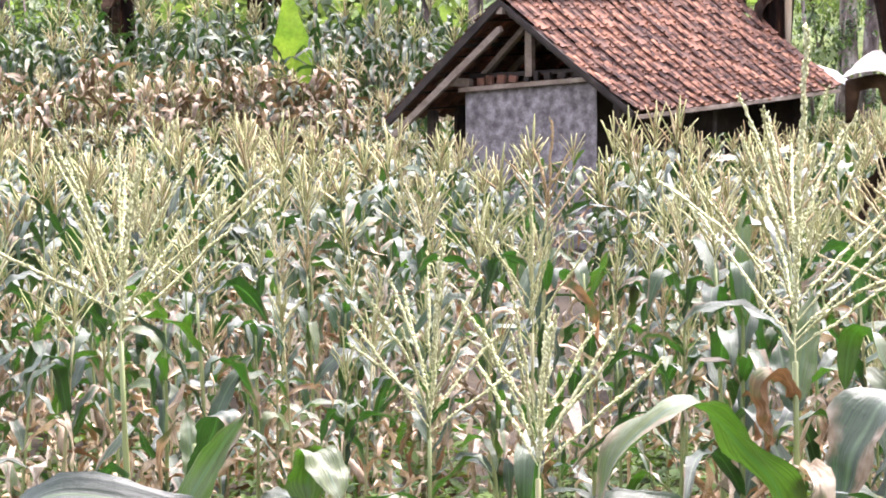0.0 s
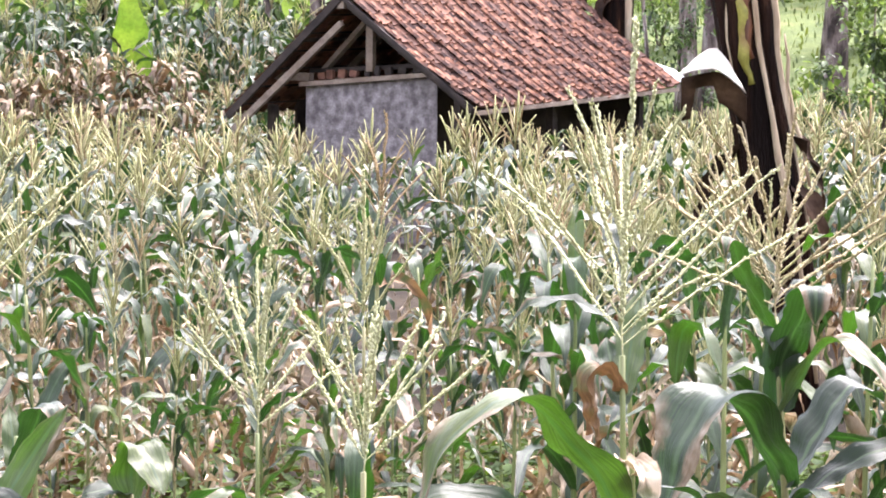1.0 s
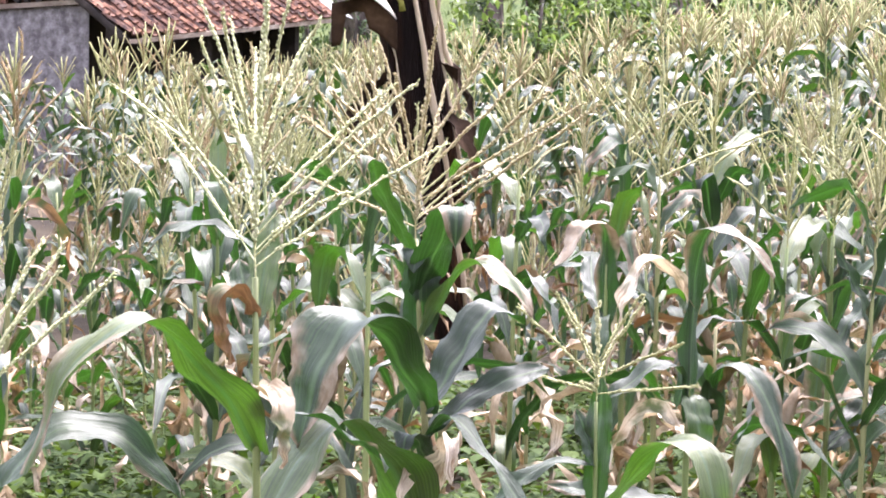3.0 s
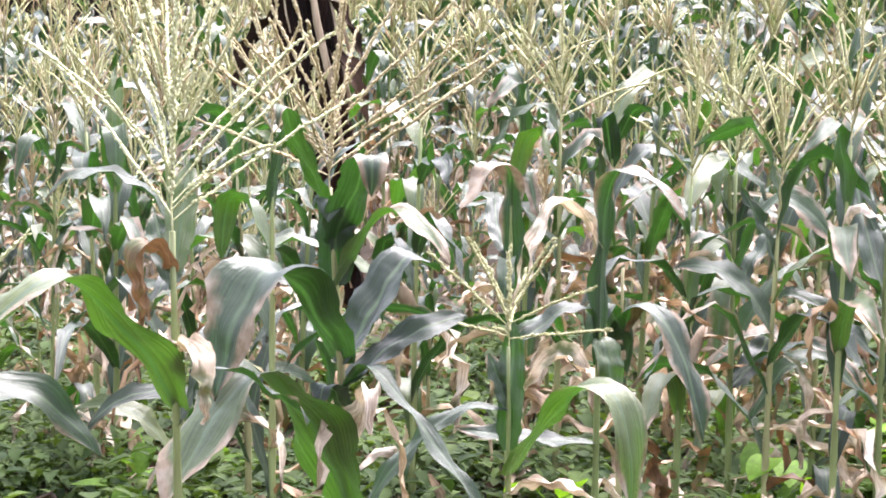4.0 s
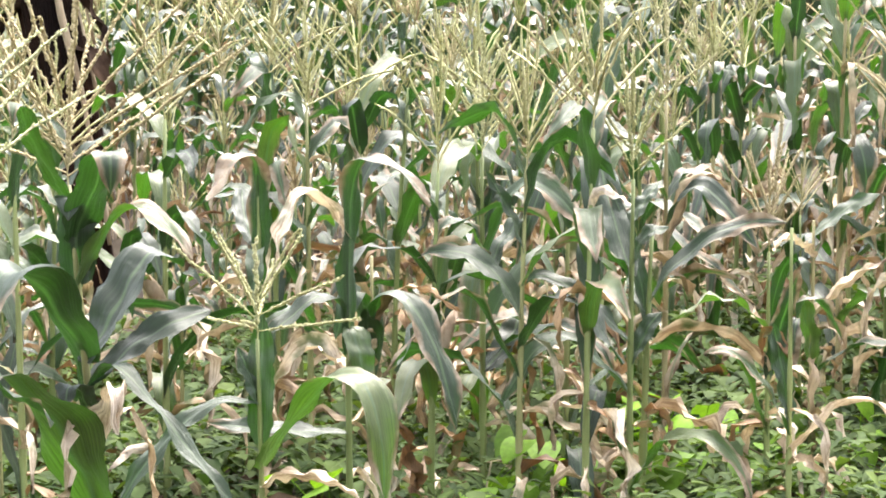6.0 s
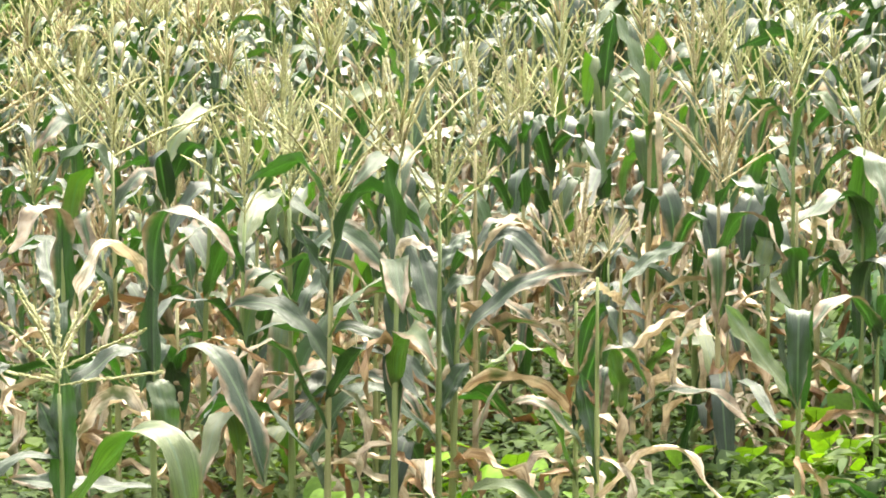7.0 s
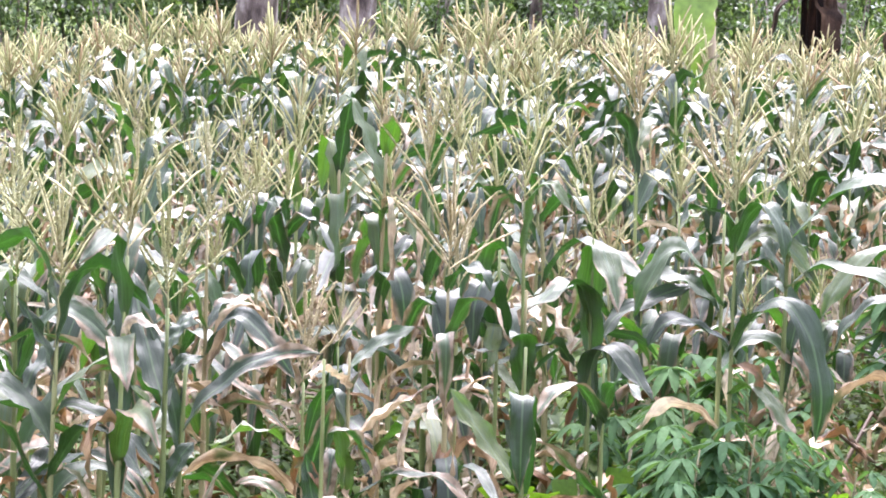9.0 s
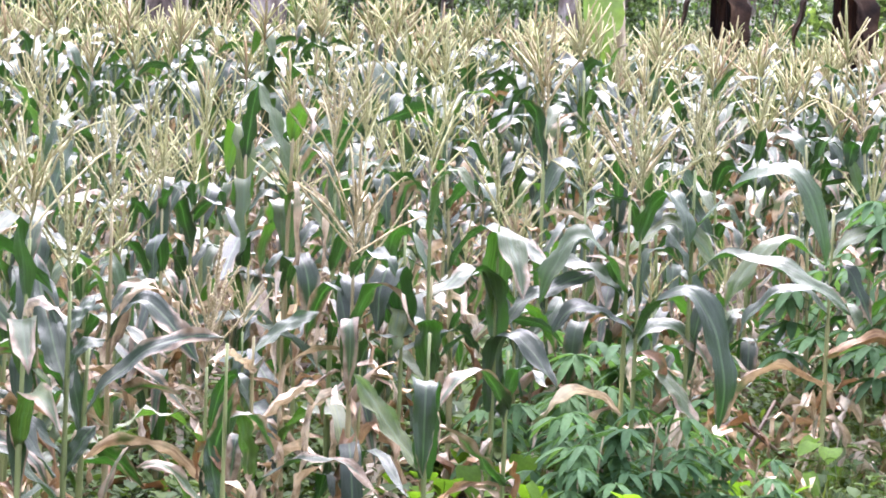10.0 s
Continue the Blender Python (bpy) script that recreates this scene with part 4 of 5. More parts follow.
def cassava_plant(r, x, y, height, label):
    top = new("cassava_plant")
    tagged(top, label, "cassava plant", "cassava plants at the field edge")
    pts = [(0.03 * math.sin(3 * s), 0.02 * s, height * s) for s in (0, 0.25, 0.5, 0.75, 1)]
    put("stem", mesh_of("stem", *tube(pts, [0.009, 0.008, 0.007, 0.006, 0.004], 6), CASSAVA_STEM), top)
    for k in range(r.randint(11, 15)):
        s = r.uniform(0.35, 1.0)
        h = k * 2.4 + r.uniform(-0.3, 0.3)
        el = r.uniform(0.2, 0.9)
        ln = r.uniform(0.12, 0.24)
        base = Vector((0.02 * s, 0.02 * s, height * s))
        tip = base + Vector((math.cos(h) * math.cos(el), math.sin(h) * math.cos(el), math.sin(el))) * ln
        pieces = [tube([base, base.lerp(tip, 0.5) + Vector((0, 0, 0.01)), tip], [0.003, 0.0025, 0.002], 3, False)]
        lobes = r.choice((5, 7, 7))
        for q in range(lobes):
            a = (q - (lobes - 1) / 2) * radians(300 / lobes) * 0.9
            big = 1 - 0.35 * abs(q - (lobes - 1) / 2) / (lobes / 2)
            v, f = oval(0.17 * big * r.uniform(0.9, 1.15), 0.042, 0.25, 0.0, 5)
            pieces.append((spun(tilted(v, r.uniform(-0.55, -0.1)), h + a, tip), f))
        put("leaf", mesh_of("leaf", *joined(pieces), CASSAVA), top, label="palmate green leaf")
    top.matrix_basis = Matrix.Translation((x, y, ground_z(x, y) - 0.01))
    return top


def vine_plant(r, x, y, label):
    """A creeping bean-like vine with broad yellow-green leaves."""
    top = new("vine")
    tagged(top, label, "vine", "vines at the field edge")
    pts = [(0.5 * (s - 0.5), 0.1 * math.sin(5 * s), 0.05 + 0.22 * math.sin(3 * s)) for s in (0, 0.2, 0.4, 0.6, 0.8, 1)]
    put("stem", mesh_of("stem", *tube(pts, [0.004] * 6, 4), CASSAVA_STEM), top)
    for k in range(11):
        s = r.random()
        p = Vector((0.6 * (s - 0.5) + r.uniform(-0.12, 0.12), r.uniform(-0.16, 0.16), 0.1 + 0.3 * r.random()))
        v, f = oval(r.uniform(0.10, 0.15), r.uniform(0.10, 0.14), 0.1, 0.25, 5)
        root = Vector(pts[min(5, int(s * 6))])
        pieces = [tube([root, root.lerp(p, 0.5), p], [0.002] * 3, 3, False), (spun(tilted(v, r.uniform(-0.9, 0.3)), r.uniform(0, 6.28), p), f)]
        put("leaf", mesh_of("leaf", *joined(pieces), VINE), top, label="broad yellow-green leaf")
    top.matrix_basis = Matrix.Translation((x, y, ground_z(x, y)))
    return top


def edge_plants():
    r = random.Random(44)
    cass = [cassava_plant(r, 5.75, 8.15, 0.66, "young cassava plant with drooping palmate leaves"),
            cassava_plant(r, 6.05, 8.35, 0.58, "young cassava plant at the maize edge")]
    for x, y, s in ((5.5, 8.1, 0.95), (5.6, 8.6, 1.05), (5.3, 7.75, 0.8), (6.4, 8.6, 1.0), (5.2, 8.25, 0.95), (5.85, 8.75, 1.1), (5.62, 7.6, 0.7), (5.15, 7.5, 0.9), (5.4, 7.5, 0.95), (5.2, 7.75, 1.05), (5.75, 7.35, 0.8), (5.0, 7.45, 0.8), (5.6, 7.6, 0.85), (5.75, 7.9, 0.85), (7.6, 8.9, 1.15), (8.0, 9.3, 1.1), (8.5, 9.6, 1.2)):
        x, y, s = (x + 0.14, y - 0.08, s * 0.86) if x < 6.5 else (x, y, s)
        copy_thing(cass[r.randrange(2)], Matrix.Translation((x, y, ground_z(x, y) - 0.01)) @ Matrix.Rotation(r.uniform(0, 6), 4, "Z") @ Matrix.Scale(s, 4))
    for x, y, t in ((7.0, 7.75, 1.4), (7.15, 7.95, 1.3)):
        cassava_plant(r, x, y, t, "tall cassava plant with palmate leaves beside the last maize")
    vines = [vine_plant(r, 3.4, 7.15, "creeping vine with broad yellow-green leaves"), vine_plant(r, 4.9, 7.3, "creeping vine over the weeds")]
    for x, y, s in ((2.9, 6.95, 0.8), (2.8, 7.2, 0.9), (3.1, 7.3, 0.9), (5.1, 7.5, 0.9), (5.0, 7.9, 0.9), (5.3, 8.0, 0.9), (4.7, 7.45, 0.9), (3.6, 7.5, 0.8), (4.6, 7.0, 0.8), (4.3, 7.1, 0.8),
                    (1.2, 8.1, 0.8), (1.0, 7.85, 0.8), (6.2, 7.4, 0.8), (6.7, 7.9, 0.8), (2.5, 6.6, 0.8), (4.95, 7.05, 0.7), (3.9, 7.35, 0.8), (2.2, 6.9, 0.8), (5.45, 7.3, 0.75), (6.6, 8.4, 0.8), (4.5, 6.9, 0.9), (4.72, 6.78, 0.9), (4.95, 6.75, 0.95), (4.8, 7.02, 0.9), (5.1, 6.95, 0.9), (4.4, 7.2, 0.8), (5.25, 7.1, 0.85)):
        copy_thing(vines[r.randrange(2)], Matrix.Translation((x, y, ground_z(x, y))) @ Matrix.Rotation(r.uniform(0, 6), 4, "Z") @ Matrix.Scale(s, 4))


edge_plants()


def dead_stalks(x, y, count, seed, label):
    """A tangle of cut, rotting maize: bent stalks and limp dry leaves."""
    r = random.Random(seed)
    top = new("dead_stalk_heap")
    tagged(top, label, "stalk heap")
    for k in range(count):
        h, el, ln = r.uniform(0, 6.28), r.uniform(0.1, 1.0), r.uniform(0.3, 0.7)
        a = Vector((r.gauss(0, 0.12), r.gauss(0, 0.12), 0.0))
        b = a + Vector((math.cos(h) * math.cos(el), math.sin(h) * math.cos(el), math.sin(el))) * ln
        c = b + Vector((math.cos(h), math.sin(h), -0.5)) * ln * 0.4
        put("stalk", mesh_of("stalk", *tube([a, a.lerp(b, 0.5), b, c], [0.011, 0.01, 0.008, 0.004], 6), LITTER), top)
    for k in range(count * 3):
        v, f, u = blade(r.uniform(0.3, 0.6), r.uniform(0.025, 0.05), r.uniform(0, 70), r.uniform(60, 130), (r.uniform(0.15, 0.5), r.uniform(20, 80)), r.uniform(-200, 200), 0.03, n=10, across=4, seed=r.random(), sway=r.uniform(-60, 60), fold=1.0)
        put("leaf", mesh_of("leaf", spun(v, r.uniform(0, 6.28), (r.gauss(0, 0.14), r.gauss(0, 0.14), r.uniform(0.02, 0.4))), f, LEAF_DRY, u), top, label="limp dry leaf")
    top.matrix_basis = Matrix.Translation((x, y, ground_z(x, y) - 0.01))


dead_stalks(6.95, 8.0, 9, 71, "tangled heap of rotting maize stalks and leaves")
dead_stalks(6.35, 7.9, 6, 72, "cut maize stump with limp dry leaves")
dead_stalks(1.05, 6.05, 4, 73, "clump of dead curled leaves below the maize")


# ---------------------------------------------------------------- hut
def hut_point(u, v, z):
    """u along the gable, v back along the ridge."""
    p = HUT_APEX + HUT_G * u + HUT_R * v
    return Vector((p.x, p.y, z))


def front_point(u, v, z):
    """As hut_point, for what stands a little behind the roof's front edge."""
    return hut_point(u - 0.84 * v, v, z)


def beam(a, b, w, h, roll=None):
    """A squared timber from a to b with slightly worn ends."""
    a, b = Vector(a), Vector(b)
    d = (b - a).normalized()
    up = Vector((0, 0, 1)) if abs(d.z) < 0.9 else HUT_R
    side = d.cross(up).normalized()
    up = side.cross(d)
    verts, faces = [], []
    for s, k in ((0, 0.9), (0.02, 1), (0.5, 1.03), (0.98, 1), (1, 0.9)):
        p = a.lerp(b, s)
        for q, t in ((-1, -1), (1, -1), (1, 1), (-1, 1)):
            verts.append(p + side * q * w / 2 * k + up * t * h / 2 * k)
    for i in range(4):
        for k in range(4):
            faces.append((i * 4 + k, i * 4 + (k + 1) % 4, i * 4 + 4 + (k + 1) % 4, i * 4 + 4 + k))
    faces += [(3, 2, 1, 0), (16, 17, 18, 19)]
    return verts, faces


def roof_right(s, v):
    """A place on the sunny slope: s from ridge to eave, v from front to back; the old roof sags and skews."""
    front = hut_point(0, 0, 2.55).lerp(hut_point(1.96, 0, 1.235), s)
    back = hut_point(0.0, 4.95, 2.68).lerp(hut_point(1.96, 4.45, 1.47), s)
    p = front.lerp(back, v)
    p.z -= 0.05 * math.sin(math.pi * v) * (0.4 + 0.6 * s) + 0.05 * math.sin(math.pi * s)
    return p


def roof_left(s, v):
    front = hut_point(0, 0, 2.55).lerp(hut_point(-1.78, 0, 1.10), s)
    back = hut_point(0.0, 4.95, 2.68).lerp(hut_point(-1.78, 4.9, 1.2), s)
    return front.lerp(back, v)


def tile_mesh(name, mat, width=0.215, length=0.26):
    """A pressed clay tile: a trough, a rounded roll and a lifted lower lip. x across, y down the slope."""
    prof = [(-0.5, 0.016), (-0.36, 0.0), (-0.12, -0.012), (0.10, -0.004), (0.25, 0.034), (0.38, 0.048), (0.5, 0.024)]
    verts, faces = [], []
    n = len(prof)
    for y, lift in ((-length / 2, -0.012), (length * 0.3, 0.018), (length / 2, 0.034)):
        for x, z in prof:
            verts.append((x * width, y, z + lift))
    for x, z in prof:
        verts.append((x * width, length / 2 - 0.004, z + 0.002))
    for i in range(3):
        for k in range(n - 1):
            faces.append((i * n + k, i * n + k + 1, (i + 1) * n + k + 1, (i + 1) * n + k))
    return mesh_of(name, verts, faces, mat, smooth=False)


def build_hut():
    r = random.Random(77)
    hut = new("field_hut")
    tagged(hut, "old field hut with clay-tiled roof and grey plastered gable", "hut")

    def timber(name, a, b, w, h, mat=TIMBER, label=""):
        return put(name, mesh_of(name, *beam(a, b, w, h), mat, smooth=False), hut, label=label)

    gz = ground_z(1.5, 31) - 0.05
    # gable wall of grey cement, with thickness and an uneven top
    heap_v, heap_f = [], []
    cols, rows = 16, 10
    for side, off in ((0, 0.30), (1, 0.42)):
        for i in range(cols + 1):
            for j in range(rows + 1):
                u = -0.54 + 2.0 * i / cols
                top = 1.43 + 0.13 * i / cols
                bulge = 0.012 * noise.noise((u * 3, j * 0.5, side))
                heap_v.append(front_point(u, off + bulge, gz + (top - gz) * j / rows))
    k = (cols + 1) * (rows + 1)
    ix = lambda s, i, j: s * k + i * (rows + 1) + j
    for i in range(cols):
        for j in range(rows):
            heap_f.append((ix(0, i, j), ix(0, i + 1, j), ix(0, i + 1, j + 1), ix(0, i, j + 1)))
            heap_f.append((ix(1, i, j), ix(1, i, j + 1), ix(1, i + 1, j + 1), ix(1, i + 1, j)))
        heap_f.append((ix(0, i, rows), ix(0, i + 1, rows), ix(1, i + 1, rows), ix(1, i, rows)))
    for j in range(rows):
        heap_f.append((ix(0, 0, j), ix(0, 0, j + 1), ix(1, 0, j + 1), ix(1, 0, j)))
        heap_f.append((ix(0, cols, j), ix(1, cols, j), ix(1, cols, j + 1), ix(0, cols, j + 1)))
    put("gable_wall", mesh_of("gable_wall", heap_v, heap_f, PLASTER, smooth=False), hut, label="mottled grey cement wall")
    # added back and side boards closing the inside: they block daylight, near black as shade
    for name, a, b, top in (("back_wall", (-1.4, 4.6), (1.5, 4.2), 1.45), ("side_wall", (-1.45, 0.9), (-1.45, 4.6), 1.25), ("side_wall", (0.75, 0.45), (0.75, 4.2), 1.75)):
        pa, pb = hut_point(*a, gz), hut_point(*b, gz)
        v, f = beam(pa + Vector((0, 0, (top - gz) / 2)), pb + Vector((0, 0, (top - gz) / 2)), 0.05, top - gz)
        put(name, mesh_of(name, v, f, TIMBER_DARK_SHADE, smooth=False), hut)
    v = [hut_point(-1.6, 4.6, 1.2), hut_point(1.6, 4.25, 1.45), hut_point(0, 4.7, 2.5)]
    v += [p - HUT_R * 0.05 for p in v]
    put("back_gable", mesh_of("back_gable", v, [(0, 1, 2), (5, 4, 3), (0, 3, 4, 1), (1, 4, 5, 2), (2, 5, 3, 0)], TIMBER_DARK_SHADE, smooth=False), hut)
    # frame
    timber("tie_beam", front_point(-0.62, 0.27, 1.455), front_point(1.46, 0.27, 1.60), 0.09, 0.055, TIMBER, "pale grey tie beam")
    timber("tie_beam", front_point(-1.15, 0.33, 1.56), front_point(-0.45, 0.34, 1.545), 0.1, 0.1, TIMBER, "stub of a round beam")
    timber("wall_plate", front_point(-0.45, 0.5, 1.62), front_point(1.35, 0.5, 1.70), 0.08, 0.05, TIMBER_DARK_SHADE)
    timber("king_post", front_point(0.47, 0.36, 1.62), front_point(0.47, 0.36, 2.17), 0.1, 0.07, TIMBER, "pale upright post in the gable")
    timber("brace", front_point(-0.25, 0.6, 1.62), front_point(0.42, 0.6, 2.22), 0.09, 0.06, TIMBER, "slanting roof brace")
    timber("brace", front_point(-0.9, 1.4, 1.5), front_point(0.0, 1.4, 2.3), 0.08, 0.05, TIMBER_DARK_SHADE)
    timber("ridge_beam", hut_point(0, -0.02, 2.42), hut_point(0, 4.9, 2.55), 0.11, 0.11, TIMBER, "round ridge beam end showing in the gable")
    for v in (0.06, 1.5, 3.0, 4.6):
        for fn, sgn in ((roof_left, -1), (roof_right, 1)):
            a, b = fn(0.02, v / 4.95), fn(0.985, v / 4.95)
            if v < 0.1 and sgn < 0:
                a, b = a - Vector((0, 0, 0.24)), b - Vector((0, 0, 0.15))
            timber("rafter", a - Vector((0, 0, 0.085)), b - Vector((0, 0, 0.085)), 0.06, 0.08, TIMBER if sgn < 0 else TIMBER_DARK_SHADE, "weathered rafter")
    timber("barge_board", roof_right(0.0, 0.0) - Vector((0, 0, 0.035)) - HUT_R * 0.02, roof_right(1.0, 0.0) - Vector((0, 0, 0.035)) - HUT_R * 0.02, 0.035, 0.05, TIMBER_DARK_SHADE, "weathered barge board")
    timber("verge", roof_left(0.0, 0.0) - Vector((0, 0, 0.05)) - HUT_R * 0.02, roof_left(1.0, 0.0) - Vector((0, 0, 0.05)) - HUT_R * 0.02, 0.05, 0.09, TIMBER_DARK_SHADE, "dark weathered verge board")
    timber("purlin", roof_left(0.35, 0.0) - Vector((0, 0, 0.05)), roof_left(0.35, 1.0) - Vector((0, 0, 0.05)), 0.05, 0.05, TIMBER_DARK_SHADE)
    for q in (0.15, 0.3, 0.45, 0.6, 0.75, 0.9):
        timber("batten", roof_left(q, 0.0) - Vector((0, 0, 0.04)), roof_left(q, 1.0) - Vector((0, 0, 0.04)), 0.03, 0.02, TIMBER_DARK_SHADE)
    timber("eave_board", roof_right(1.0, 0.0) + HUT_G * 0.04 - Vector((0, 0, 0.075)), roof_right(1.0, 1.0) + HUT_G * 0.04 - Vector((0, 0, 0.075)), 0.03, 0.05, TIMBER, "pale eave board")
    for u, v, top in ((1.46, 0.4, 1.50), (1.55, 2.2, 1.36), (1.55, 4.2, 1.42), (-1.4, 0.4, 1.20), (-1.4, 2.4, 1.2), (-1.4, 4.6, 1.2)):
        timber("post", hut_point(u, v, gz), hut_point(u, v, top), 0.1, 0.1, TIMBER_DARK_SHADE, "dark wooden post")
    # stacked oddments on the tie beam: broken tiles and short sticks
    for k in range(9):
        u = -0.3 + 0.18 * k + r.uniform(-0.04, 0.04)
        z = 1.50 + 0.065 * (u + 0.54)
        a = front_point(u, 0.36, z)
        timber("tile_stub", a, a + Vector((r.uniform(-0.02, 0.02), 0, r.uniform(0.07, 0.14))), r.uniform(0.05, 0.12), 0.05, TILE_UNDER if k < 4 else TIMBER_DARK_SHADE)
    # lean-to sheet at the far end of the eave
    a, b = roof_right(0.80, 1.0), roof_right(1.0, 1.0)
    v = [a + HUT_R * 0.02, b + HUT_R * 0.02, b + HUT_R * 0.55 - Vector((0, 0, 0.10)), a + HUT_R * 0.5 - Vector((0, 0, 0.08))]
    v = [p + Vector((0, 0, 0.05)) for p in v] + [p + Vector((0, 0, 0.035)) for p in v]
    put("metal_sheet", mesh_of("metal_sheet", v, [(0, 1, 2, 3), (7, 6, 5, 4), (0, 4, 5, 1), (1, 5, 6, 2), (2, 6, 7, 3), (3, 7, 4, 0)], SHEET, smooth=False), hut, label="bleached metal sheet")
    timber("ridge_cap", hut_point(0, -0.03, 2.575), hut_point(0, 4.98, 2.70), 0.2, 0.05, TILE, "row of clay ridge tiles")
    # underside of the shaded slope: courses of tiles in one mesh
    heap = Heap()
    base = tile_mesh("left_tile", TILE_UNDER, 0.25, 0.3)
    bv = np.array([p.co[:] for p in base.vertices])
    bf = [tuple(p.vertices) for p in base.polygons]
    for i in range(11):
        for j in range(24):
            p, q, w = roof_left((i + 0.5) / 11, (j + 0.5) / 24), roof_left((i + 1) / 11, (j + 0.5) / 24), roof_left((i + 0.5) / 11, (j + 1) / 24)
            ey, ex = (q - p).normalized(), (w - p).normalized()
            ez = ey.cross(ex).normalized() * (1 if ey.cross(ex).z > 0 else -1)
            m = np.array([ex, ey, ez])
            heap.add(bv @ m + np.array(p) + np.array(ez) * r.uniform(0, 0.012), bf)
    bpy.data.meshes.remove(base)
    put("roof_slope", heap.mesh("roof_slope", [TILE_UNDER], False), hut, label="dark tiles seen from below", kind="stuff")
    # tiles of the visible slope, one by one
    slope = new("roof_slope_tiled")
    slope.parent = hut
    slope.name = "tiled_slope"
    kinds = [tile_mesh("tile", TILE), tile_mesh("tile", TILE, 0.225, 0.27)]
    rows_n, cols_n = 12, 24
    for i in range(rows_n):
        for j in range(cols_n):
            s, v = (i + 0.5) / rows_n, (j + 0.5) / cols_n
            p, q, w = roof_right(s, v), roof_right(s + 0.04, v), roof_right(s, v + 0.02)
            ey, ex = (q - p).normalized(), (w - p).normalized()
            ez = ex.cross(ey).normalized()
            if ez.z < 0:
                ez = -ez
            ex = ey.cross(ez)
            m = Matrix((ex, ey, ez)).transposed().to_4x4()
            m.translation = p + ez * r.uniform(0.0, 0.03) + ex * r.uniform(-0.015, 0.015) + ey * r.uniform(-0.02, 0.02)
            m = m @ Matrix.Rotation(r.gauss(0, 0.06), 4, "Z") @ Matrix.Rotation(radians(-7), 4, "X")
            put("tile", kinds[r.randrange(2)], slope, m)


build_hut()


# ---------------------------------------------------------------- banana plants, trees, bushes
def sheet_leaf(length, width, rise, bend, n=14, across=6, seed=0, kink=None, twist=0, ripple=0.02, sway=0, fold=0.2):
    v, f, u = blade(length, width, rise, bend, kink, twist, ripple, 1.3, fold, n, across, seed, sway, 0.5)
    return v, f


